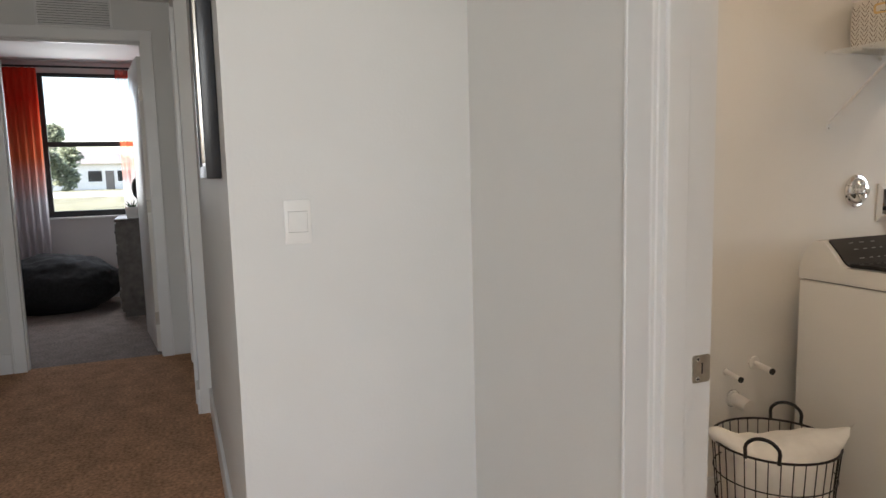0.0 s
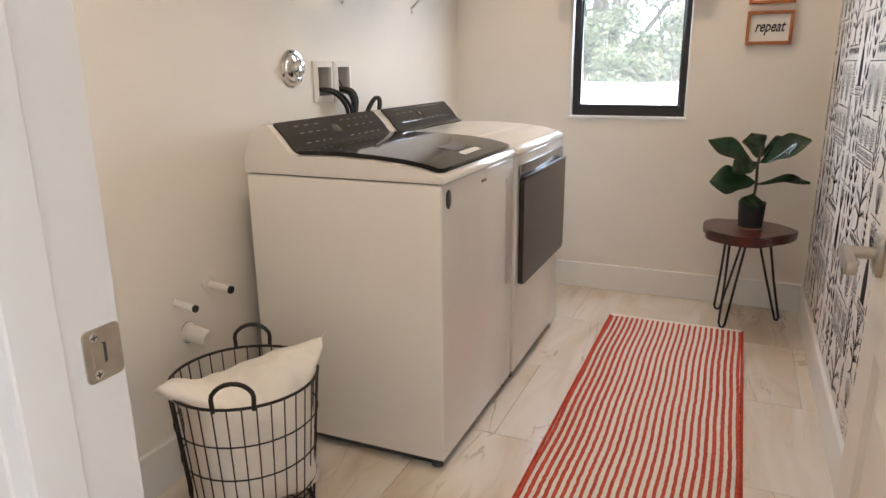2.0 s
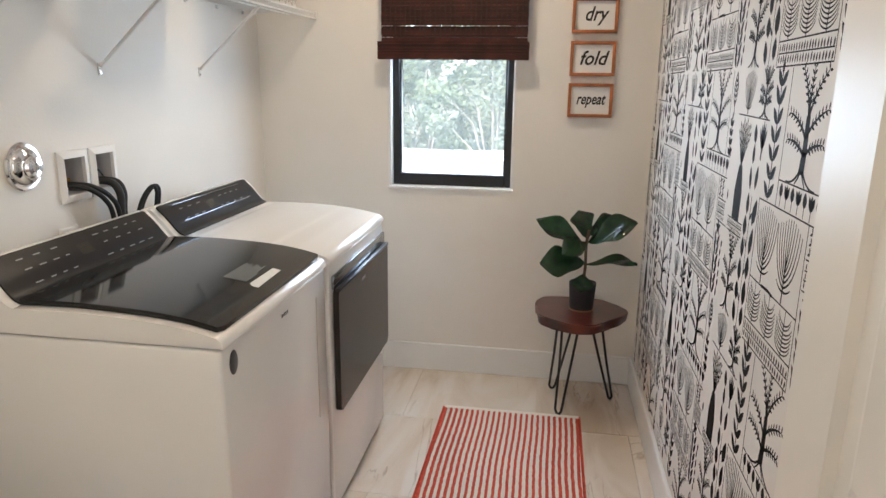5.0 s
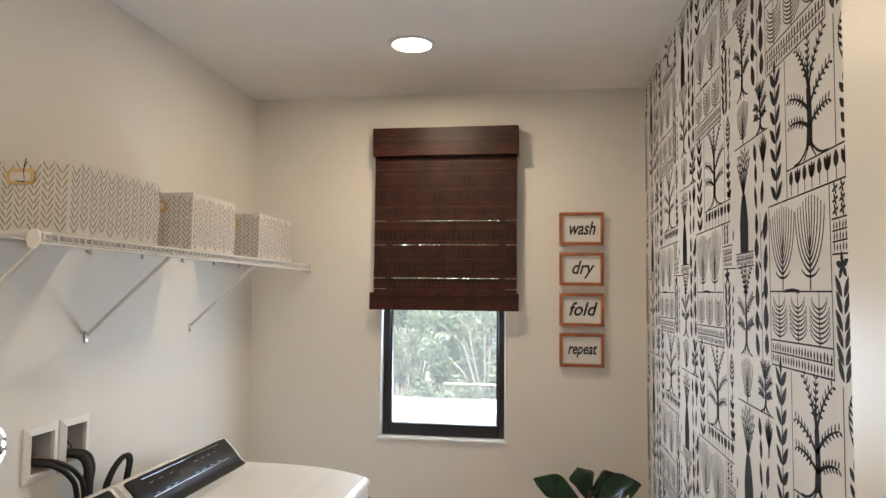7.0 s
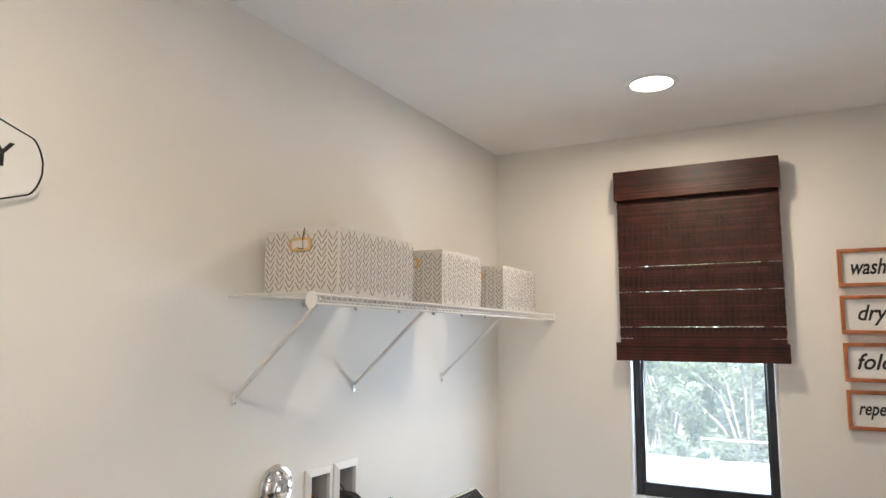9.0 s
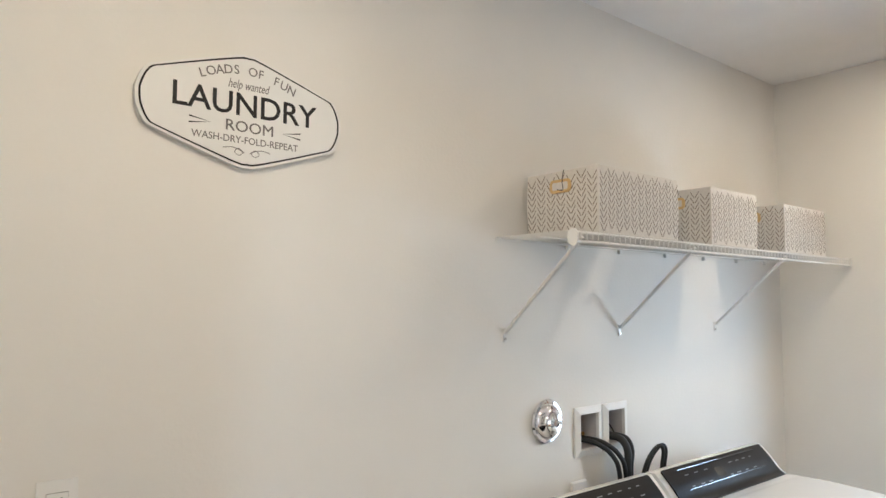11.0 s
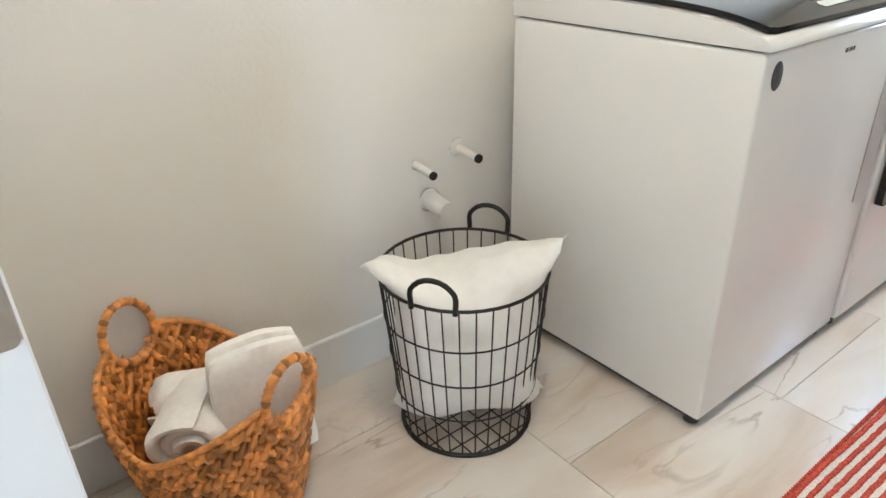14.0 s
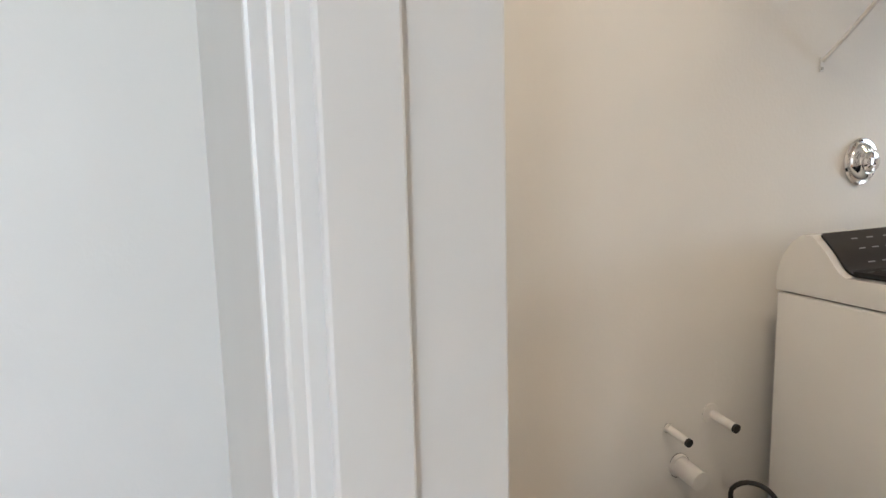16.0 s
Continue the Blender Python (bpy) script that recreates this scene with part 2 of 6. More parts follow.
solid("wall_alcove_east", (W + 0.3, W + 0.42, HY, -0.112, 0, H), M_HALLWALL, "plain pale painted alcove wall", "wall")
solid("wall_alcove_back", (W, W + 0.42, -0.112, 0, 0, H), M_HALLWALL, "plain pale painted wall beside the doorway", "wall")
wall_cut("wall_hall_east", "y", HYS - 0.12, -0.644, 3.2, 3.32, 0, H, (-1.98, -0.88, 0.5, 2.35), M_HALLWALL, "pale painted wall, unseen, with an added window opening for hall light")
solid("wall_hall_north_east", (W + 0.42, 3.2, HY, HY + 0.12, 0, H), M_HALLWALL, "plain pale painted hall wall", "wall")
solid("ceiling_hall", (EX - 0.12, 3.32, HYS - 0.12, -0.115, H, H + 0.12), M_CEIL, "smooth white painted hall ceiling", "ceiling")
solid("floor_hall", (EX - 0.06, 3.32, HYS - 0.12, -0.06, -0.12, 0.0), M_CARPET, "worn brown cut-pile carpet in the hall", "carpet")
solid("floor", (-0.14, W + 0.14, -0.06, L + 0.16, -0.12, -0.004), M_GROUT, "pale grout bed under marble-look floor tiles", "floor")

# baseboards
bm = bmesh.new()
BT = 0.135


def skirting(bm, x0, x1, y0, y1, h=BT):
    box(bm, x0, x1, y0, y1, 0, h, 0.003, 1)


for d in ((0, 0.014, -0.022, L), (0.014, W - 0.014, L - 0.014, L), (W - 0.014, W, -0.022, L), (0.014, DX0 - 0.08, -0.019, -0.005)):
    skirting(bm, *d)
tagged(part("baseboard", bm, M_TRIM), "white painted square-edged baseboard", "baseboard", "", "structure")
bm = bmesh.new()
for d in ((AX, AX + 0.013, HY, -0.128), (AX, DX0 - 0.08, -0.127, -0.113), (-1.88, AX + 0.013, HY - 0.014, HY), (-2.06, -1.88, HY - 0.074, HY - 0.06), (EX, -3.02, HY - 0.074, HY - 0.06), (EX, EX + 0.014, HYS, -1.93), (EX, 3.2, HYS, HYS + 0.014)):
    skirting(bm, *d)
tagged(part("baseboard_hall", bm, M_TRIM), "white painted hall baseboard above the carpet", "baseboard", "", "structure")


# casings and jambs
def casing(bm, axis, a0, a1, top, face, out, w=0.074, t=0.017):
    """A flat door casing with a low back band, round an opening from a0 to a1, standing out from the wall face by out (+1 or -1)."""
    def bar(p, q, z0, z1, d):
        f0, f1 = sorted((face, face + out * d))
        box(bm, *((p, q, f0, f1, z0, z1) if axis == "x" else (f0, f1, p, q, z0, z1)), 0.003, 2)
    for s, e in ((a0, -1), (a1, 1)):
        lo, hi = sorted((s, s + e * w))
        bar(lo, hi, 0, top + w, t)
        lo, hi = sorted((s + e * w * 0.90, s + e * (w + 0.001)))
        bar(lo, hi, 0, top + w + 0.001, t + 0.003)
    bar(a0 - w, a1 + w, top, top + w, t - 0.001)
    bar(a0 - w, a1 + w, top + w * 0.90, top + w, t + 0.002)


def jamb(bm, axis, a0, a1, top, f0, f1, stop):
    """Lining boards of a doorway with a stop bead; stop gives the bead's span across the wall."""
    def bd(p, q, g0, g1, z0, z1):
        box(bm, *((p, q, g0, g1, z0, z1) if axis == "x" else (g0, g1, p, q, z0, z1)), 0.002, 1)
    bd(a0 - 0.018, a0, f0, f1, 0, top)
    bd(a1, a1 + 0.018, f0, f1, 0, top)
    bd(a0 - 0.018, a1 + 0.018, f0, f1, top, top + 0.018)
    bd(a0, a0 + 0.011, *stop, 0, top - 0.002)
    bd(a1 - 0.011, a1, *stop, 0, top - 0.002)
    bd(a0 + 0.0112, a1 - 0.0112, *stop, top - 0.012, top - 0.0005)


d1 = thing("door_frame_1", (0, 0, 0), "white painted door frame of the laundry with flat casing", "door frame", "", "structure")
bm = bmesh.new(); casing(bm, "x", DX0 - 0.003, DX1 + 0.003, DH + 0.003, -0.113, -1); part("casing", bm, M_TRIM, d1)
bm = bmesh.new(); casing(bm, "x", DX0 - 0.006, DX1 + 0.006, DH + 0.006, -0.019, 1); part("casing", bm, M_TRIM, d1)
bm = bmesh.new(); jamb(bm, "x", DX0, DX1, DH, -0.120, 0.008, (-0.108, -0.060)); part("jamb", bm, M_TRIM, d1)
d2 = thing("door_frame_2", (0, 0, 0), "white painted door frame of the bedroom", "door frame", "", "structure")
bm = bmesh.new(); casing(bm, "y", -1.846, -1.024, 2.145, EX, 1); part("casing", bm, M_TRIM, d2)
bm = bmesh.new(); jamb(bm, "y", -1.85, -1.02, 2.14, EX - 0.122, EX + 0.002, (EX - 0.07, EX - 0.03)); part("jamb", bm, M_TRIM, d2)
d3 = thing("door_frame_3", (0, 0, 0), "white painted door frame in the hall", "door frame", "", "structure")
bm = bmesh.new(); casing(bm, "x", -2.95, -2.13, 2.05, HY - 0.06, -1); part("casing", bm, M_TRIM, d3)

# laundry window
w1 = thing("window_1", (0, 0, 0), "black framed sash window with white sill", "window", "", "structure")
x0, x1, z0, z1 = WIN
bm = bmesh.new()
for d in ((x0, x0 + 0.012, L + 0.002, L + 0.075, z0 + 0.013, z1), (x1 - 0.012, x1, L + 0.002, L + 0.075, z0 + 0.013, z1), (x0, x1, L - 0.010, L + 0.075, z0, z0 + 0.012)):
    box(bm, *d, 0.002, 1)
part("window_sill", bm, M_TRIM, w1, "white painted sill and reveal")
bm = bmesh.new()
fy0, fy1 = L + 0.045, L + 0.085
for d in ((x0 + 0.0125, x0 + 0.042, fy0, fy1, z0 + 0.0125, z1), (x1 - 0.042, x1 - 0.0125, fy0, fy1, z0 + 0.0125, z1), (x0 + 0.042, x1 - 0.042, fy0 - 0.001, fy1, z0 + 0.0125, z0 + 0.066), (x0 + 0.042, x1 - 0.042, fy0, fy1, 1.53, 1.575), (x0 + 0.042, x1 - 0.042, fy0, fy1, z1 - 0.05, z1)):
    box(bm, *d, 0.003, 1)
for d in ((x0 + 0.042, x0 + 0.050, fy0 + 0.012, fy1 - 0.002, z0 + 0.066, 1.53), (x1 - 0.050, x1 - 0.042, fy0 + 0.012, fy1 - 0.002, z0 + 0.066, 1.53)):
    box(bm, *d)
part("window_frame", bm, M_BLACK, w1)
for za, zb in ((z0 + 0.066, 1.53), (1.575, z1 - 0.05)):
    bm = bmesh.new(); box(bm, x0 + 0.045, x1 - 0.045, fy0 + 0.022, fy0 + 0.026, za - 0.003, zb + 0.003)
    pane = part("pane", bm, M_GLASS, w1); pane.visible_shadow = False
# thin translucent sheet added outside the sash to haze the garden view
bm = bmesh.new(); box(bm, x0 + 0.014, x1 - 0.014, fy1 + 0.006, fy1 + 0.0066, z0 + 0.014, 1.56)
haze = part("haze_sheet", bm, M_HAZE, w1, "thin translucent sheet added to haze the view through the lower sash"); haze.visible_shadow = False
# unseen window behind the walker, added to carry the hall's fill lamp
w2 = thing("added_window", (0, 0, 0), "black framed tall window, unseen, added to light the hall", "window", "", "structure")
bm = bmesh.new()
for d in ((-1.98, -1.93, 0.5, 2.35), (-0.93, -0.88, 0.5, 2.35), (-1.93, -0.93, 0.5, 0.56), (-1.93, -0.93, 2.29, 2.35), (-1.93, -0.93, 1.4, 1.45)):
    box(bm, 3.24, 3.28, d[0], d[1], d[2], d[3], 0.003, 1)
part("window_frame", bm, M_BLACK, w2)
bm = bmesh.new(); box(bm, 3.258, 3.262, -1.935, -0.925, 0.555, 2.295); pane = part("pane", bm, M_GLASS, w2); pane.visible_shadow = False

# bedroom shell
BX, BY0, BY1 = -6.0, -3.2, 0.2
M_BEDCARPET = mat("bedroom_carpet", (0.30, 0.25, 0.22), 0.95, var=0.3, scale=55, bump=1.0, bscale=260, stain=0.2, spec=0.1)
M_BEDWALL = mat("bedroom_paint", (0.66, 0.62, 0.62), 0.65, var=0.015, scale=5, bump=0.2, bscale=90)
solid("floor_bedroom", (BX - 0.14, EX - 0.06, BY0 - 0.12, BY1 + 0.12, -0.12, 0.0), M_BEDCARPET, "grey-brown cut-pile carpet in the bedroom", "carpet")
solid("ceiling_bedroom", (BX - 0.14, EX - 0.12, BY0 - 0.12, BY1 + 0.12, H, H + 0.12), M_CEIL, "smooth white bedroom ceiling", "ceiling")
wall_cut("wall_bedroom_west", "y", BY0 - 0.12, BY1 + 0.12, BX - 0.14, BX, 0, H, (-2.06, -1.08, 0.86, 2.30), M_BEDWALL, "grey-lilac painted bedroom wall with a window")
solid("wall_bedroom_south", (BX, EX - 0.12, BY0 - 0.12, BY0, 0, H), M_BEDWALL, "plain painted bedroom wall", "wall")
solid("wall_bedroom_north", (BX, EX - 0.12, BY1, BY1 + 0.12, 0, H), M_BEDWALL, "plain painted bedroom wall", "wall")
solid("wall_bedroom_east", (EX - 0.12, EX, BY0 - 0.12, HYS, 0, H), M_BEDWALL, "plain painted bedroom wall", "wall")
solid("wall_bedroom_corner", (EX - 0.12, EX, HY, BY1 + 0.12, 0, H), M_BEDWALL, "plain painted bedroom wall", "wall")
w3 = thing("window_3", (0, 0, 0), "black framed bedroom sash window", "window", "", "structure")
bm = bmesh.new()
for d in ((-2.06, -2.015, 0.86, 2.30), (-1.125, -1.08, 0.86, 2.30), (-2.015, -1.125, 0.86, 0.92), (-2.015, -1.125, 1.57, 1.62), (-2.015, -1.125, 2.265, 2.30)):
    box(bm, BX - 0.08, BX - 0.03, d[0], d[1], d[2], d[3], 0.003, 1)
part("window_frame", bm, M_BLACK, w3)
for za, zb in ((0.92, 1.57), (1.62, 2.265)):
    bm = bmesh.new(); box(bm, BX - 0.055, BX - 0.051, -2.017, -1.123, za - 0.002, zb + 0.002); pane = part("pane", bm, M_GLASS, w3); pane.visible_shadow = False
bm = bmesh.new(); box(bm, BX - 0.03, BX + 0.03, -2.10, -1.04, 0.84, 0.86, 0.003, 1); part("window_sill", bm, M_TRIM, w3)

# ---- laundry machines ----
WY0, WY1 = 1.152, 1.778
DY0, DY1 = 1.796, 2.432
MX, MZ = 0.018, 0.986  # the machines stand off the wall; their height share


def rounded(x0, x1, y0, y1, r, n=5):
    """Outline of a rounded rectangle."""
    out = []
    for cx, cy, a in ((x1 - r, y0 + r, -90), (x1 - r, y1 - r, 0), (x0 + r, y1 - r, 90), (x0 + r, y0 + r, 180)):
        for k in range(n + 1):
            t = radians(a + 90 * k / n)
            out.append((cx + r * math.cos(t), cy + r * math.sin(t)))
    return out


def curve_pts(p, n=6):
    """Points on a smooth line through the given points."""
    out = []
    for i in range(len(p) - 1):
        a, b, c, d = p[max(i - 1, 0)], p[i], p[i + 1], p[min(i + 2, len(p) - 1)]
        for k in range(n):
            t = k / n
            out.append(tuple(0.5 * ((2 * b[j]) + (-a[j] + c[j]) * t + (2 * a[j] - 5 * b[j] + 4 * c[j] - d[j]) * t * t + (-a[j] + 3 * b[j] - 3 * c[j] + d[j]) * t ** 3) for j in range(len(b))))
    out.append(tuple(p[-1]))
    return out


def slab_on(bm, line, y0, y1, lift, thick, corner=0.0):
    """A sheet that follows a line of (x, z) across from y0 to y1, lifted off it, with rounded corners."""
    n = len(line)
    top, bot = [], []
    for i, (x, z) in enumerate(line):
        a, b = line[max(i - 1, 0)], line[min(i + 1, n - 1)]
        t = Vector((b[0] - a[0], 0, b[1] - a[1])).normalized()
        nn = Vector((-t.z, 0, t.x))
        if nn.z < 0:
            nn = -nn
        s = min(i, n - 1 - i) / (n - 1) * abs(line[-1][0] - line[0][0])
        ins = corner - math.sqrt(max(0, corner ** 2 - max(0, corner - s) ** 2)) if corner else 0
        rowt, rowb = [], []
        for k in range(9):
            y = (y0 + ins) + (y1 - y0 - 2 * ins) * k / 8
            p = Vector((x, y, z)) + nn * lift
            rowt.append(bm.verts.new(p + nn * thick)); rowb.append(bm.verts.new(p))
        top.append(rowt); bot.append(rowb)
    for i in range(n - 1):
        for k in range(8):
            bm.faces.new((top[i][k], top[i + 1][k], top[i + 1][k + 1], top[i][k + 1]))
            bm.faces.new((bot[i][k], bot[i][k + 1], bot[i + 1][k + 1], bot[i + 1][k]))
        for k in (0, 8):
            bm.faces.new((top[i][k], bot[i][k], bot[i + 1][k], top[i + 1][k]))
    for i in (0, n - 1):
        for k in range(8):
            bm.faces.new((top[i][k], top[i][k + 1], bot[i][k + 1], bot[i][k]))


def prism(bm, prof, y0, y1, bevel=0.0):
    """A body with the side outline prof in x and z, from y0 to y1, its side edges rounded."""
    n = len(prof)
    a = [bm.verts.new((x, y0, z)) for x, z in prof]
    b = [bm.verts.new((x, y1, z)) for x, z in prof]
    fa, fb = bm.faces.new(a), bm.faces.new(b[::-1])
    for i in range(n):
        bm.faces.new((a[i], b[i], b[(i + 1) % n], a[(i + 1) % n]))
    if bevel:
        es = list(fa.edges) + list(fb.edges)
        bmesh.ops.bevel(bm, geom=es, offset=bevel, segments=3, profile=0.5, affect="EDGES", clamp_overlap=True)


LIDLINE = curve_pts([(0.222, 0.914), (0.36, 0.916), (0.50, 0.910), (0.60, 0.899), (0.676, 0.882)])
CONLINE = curve_pts([(0.150, 0.999), (0.185, 0.965), (0.218, 0.926), (0.240, 0.915)])
M_LEGEND = mat("panel_legend", (0.26, 0.27, 0.27), 0.5, var=0.05, scale=50)
M_BLUETRIM = mat("polished_trim", (0.35, 0.38, 0.42), 0.15, 1.0, var=0.05, scale=30)
M_GREYDOOR = mat("dryer_door_charcoal", (0.036, 0.030, 0.027), 0.25, 0.4, var=0.08, scale=12)
M_LCD = mat("display_glass", (0.07, 0.068, 0.06), 0.12, var=0.1, scale=30)
M_LABEL = mat("paper_label", (0.72, 0.74, 0.72), 0.6, var=0.04, scale=40)


def legend(parent, y0, y1, rows, lcd):
    """Printed marks and a small display on the sloping control panel."""
    rng = random.Random(5)
    bm = bmesh.new()
    line = CONLINE
    for r in rows:
        i = int(r * (len(line) - 1))
        x, z = line[i]; xa, za = line[i + 1]
        t = Vector((xa - x, 0, za - z)).normalized(); nn = Vector((-t.z, 0, t.x))
        y = y0
        while y < y1:
            w = rng.uniform(0.012, 0.024)
            if abs(y + w / 2 - lcd) > 0.035:
                o = Vector((x, y, z)) + nn * 0.0062
                extrude(bm, [(0, 0), (w, 0), (w, 0.0030), (0, 0.0030)], 0.0004, o, (0, 1, 0), t)
            y += w + rng.uniform(0.02, 0.035)
    tagged(part("legend", bm, M_LEGEND, parent, "grey printed control marks"), kind="stuff")
    x, z = line[len(line) // 3]; xa, za = line[len(line) // 3 + 1]
    t = Vector((xa - x, 0, za - z)).normalized(); nn = Vector((-t.z, 0, t.x))
    bm = bmesh.new()
    extrude(bm, rounded(-0.022, 0.022, -0.014, 0.016, 0.003), 0.001, Vector((x, lcd, z)) + nn * 0.006, (0, 1, 0), t)
    part("display", bm, M_LCD, parent, "small grey display window")


def machine(name, y0, y1, front, label):
    m = thing(name, (MX, 0, 0), label, name)
    m.scale = (1, 1, MZ)
    bm = bmesh.new()
    box(bm, 0.062, front - 0.006, y0, y1, 0.032, 0.8555, 0.008, 3)
    part("body", bm, M_WHITEE, m, smooth=40)
    bm = bmesh.new()
    box(bm, 0.075, front - 0.02, y0 + 0.012, y1 - 0.012, 0.850, 0.8635)
    part("seam", bm, M_DARKGREY, m)
    bm = bmesh.new()
    e = front - 0.69
    prof = [(0.060, 0.8595), (0.060, 0.90), (0.074, 0.945), (0.098, 0.980), (0.125, 0.999)] + CONLINE[:-1] + [(x + e * max(0, (x - 0.24) / 0.45), z) for x, z in LIDLINE[1:]] + [(front - 0.001, 0.872), (front, 0.8595)]
    prism(bm, prof, y0, y1, 0.007)
    part("top", bm, M_WHITEE, m, smooth=50)
    bm = bmesh.new()
    slab_on(bm, CONLINE, y0 + 0.022, y1 - 0.022, 0.001, 0.005, 0.006)
    con = part("console", bm, M_CONSOLE, m, "black control panel", smooth=40)
    # dark block added under the body to deepen the shade in the floor gap
    bm = bmesh.new()
    box(bm, 0.080, front - 0.034, y0 + 0.030, y1 - 0.030, 0.003, 0.034)
    part("base", bm, M_DARKGREY, m, "dark block added for the shade under the machine")
    for fx in (0.11, front - 0.040):
        for fy in (y0 + 0.034, y1 - 0.034):
            bm = bmesh.new()
            cyl(bm, (fx, fy, 0), (fx, fy, 0.03), 0.018, 0.014)
            part("foot", bm, M_DARKGREY, m)
    return m, con


washer, wcon = machine("washer", WY0, WY1, 0.692, "white enamel top-loading washer with black glass lid")
legend(wcon, WY0 + 0.10, WY1 - 0.08, (0.18, 0.38, 0.58), WY0 + 0.30)
bm = bmesh.new()
slab_on(bm, LIDLINE, WY0 + 0.022, WY1 - 0.012, 0.002, 0.012, 0.02)
lid = part("lid", bm, M_GLOSSB, washer, "black glass lid", smooth=40)


def lid_z(x):
    """Height of the lid's top face."""
    for (xa, za), (xb, zb) in zip(LIDLINE, LIDLINE[1:]):
        if xa <= x <= xb:
            return za + (zb - za) * (x - xa) / (xb - xa) + 0.0148
    return LIDLINE[-1][1] + 0.0148


for k, w_ in enumerate((0.128, 0.120, 0.131, 0.112, 0.130, 0.124, 0.118, 0.131, 0.070)):
    x = 0.556 + k * 0.0066
    bm = bmesh.new()
    extrude(bm, [(0, 0), (w_, 0), (w_, 0.0036), (0, 0.0036)], 0.0004, (x + 0.0036, 1.432, lid_z(x)), (0, 1, 0), (-1, 0, 0.16))
    part("label_line", bm, M_LEGEND, lid, "pale printed care line" if k == 0 else "")
bm = bmesh.new()
extrude(bm, [(0, 0.026), (0.135, 0.026), (0.135, 0.004), (-0.012, 0.0), (-0.012, 0.016)], 0.0005, (0.650, 1.428, lid_z(0.650) + 0.0006), (0, 1, 0), (-1, 0, 0.215))
part("label_strip", bm, M_LABEL, lid, "white paper sticker strip")
bm = bmesh.new()
lathe(bm, [(0.0, 0.0), (0.017, 0.0), (0.0175, 0.001), (0.016, 0.0022), (0.0, 0.0024)], (0, 0, 0), "X", 28)
bmesh.ops.transform(bm, matrix=Matrix.Translation((0.686, WY0 + 0.050, 0.811)) @ Matrix.Diagonal((1, 1.0, 1.55, 1)), verts=bm.verts)
part("badge", bm, M_DARKGREY, washer, "dark grey oval energy sticker", smooth=40)
bm = bmesh.new()
for k, w in enumerate((0.006, 0.003, 0.005, 0.004, 0.006)):
    box(bm, 0.6862, 0.6868, 1.458 + k * 0.0085, 1.458 + k * 0.0085 + w, 0.815, 0.824)
part("nameplate", bm, M_CONSOLE, washer, "small dark maker's mark")
boxpart("trim_line", (0.6858, 0.6880, 1.697, 1.701, 0.42, 0.79), M_NICKEL, washer, 0.0008)

FD = 0.696
dryer, dcon = machine("dryer", DY0, DY1, FD, "white enamel front-loading dryer with charcoal door")
legend(dcon, DY0 + 0.11, DY1 - 0.12, (0.25, 0.45), DY0 + 0.29)
bm = bmesh.new()
for r in (0.14, 0.52):
    i = int(r * (len(CONLINE) - 1)); x, z = CONLINE[i]
    box(bm, x + 0.004, x + 0.0055, DY0 + 0.09, DY1 - 0.09, z + 0.0048, z + 0.0066)
part("panel_trim", bm, M_BLUETRIM, dcon, "thin polished trim lines")
bm = bmesh.new()
extrude(bm, rounded(DY0 + 0.026, DY1 - 0.004, 0.375, 0.772, 0.014), 0.018, (FD - 0.002, 0, 0), (0, 1, 0), (0, 0, 1))
bmesh.ops.bevel(bm, geom=[e for e in bm.edges if all(v.co.x > FD + 0.010 for v in e.verts)], offset=0.004, segments=2, affect="EDGES")
ddoor = part("door", bm, M_GREYDOOR, dryer, "charcoal hamper door", smooth=40)
boxpart("handle_recess", (FD - 0.004, FD + 0.004, DY0 + 0.018, DY1 - 0.004, 0.774, 0.818), M_BLUETRIM, ddoor, 0.003, "polished grip recess above the door")
boxpart("handle", (FD + 0.004, FD + 0.020, DY0 + 0.028, DY1 - 0.006, 0.766, 0.777), M_CONSOLE, ddoor, 0.003)
bm = bmesh.new()
for k in range(4):
    box(bm, FD + 0.0158, FD + 0.0166, DY0 + 0.275 + k * 0.011, DY0 + 0.282 + k * 0.011, 0.728, 0.740)
part("nameplate", bm, M_LEGEND, ddoor, "small pale maker's mark")
boxpart("kick_clip", (FD - 0.006, FD - 0.003, DY1 - 0.05, DY1 - 0.035, 0.33, 0.375), M_NICKEL, dryer, 0.001)

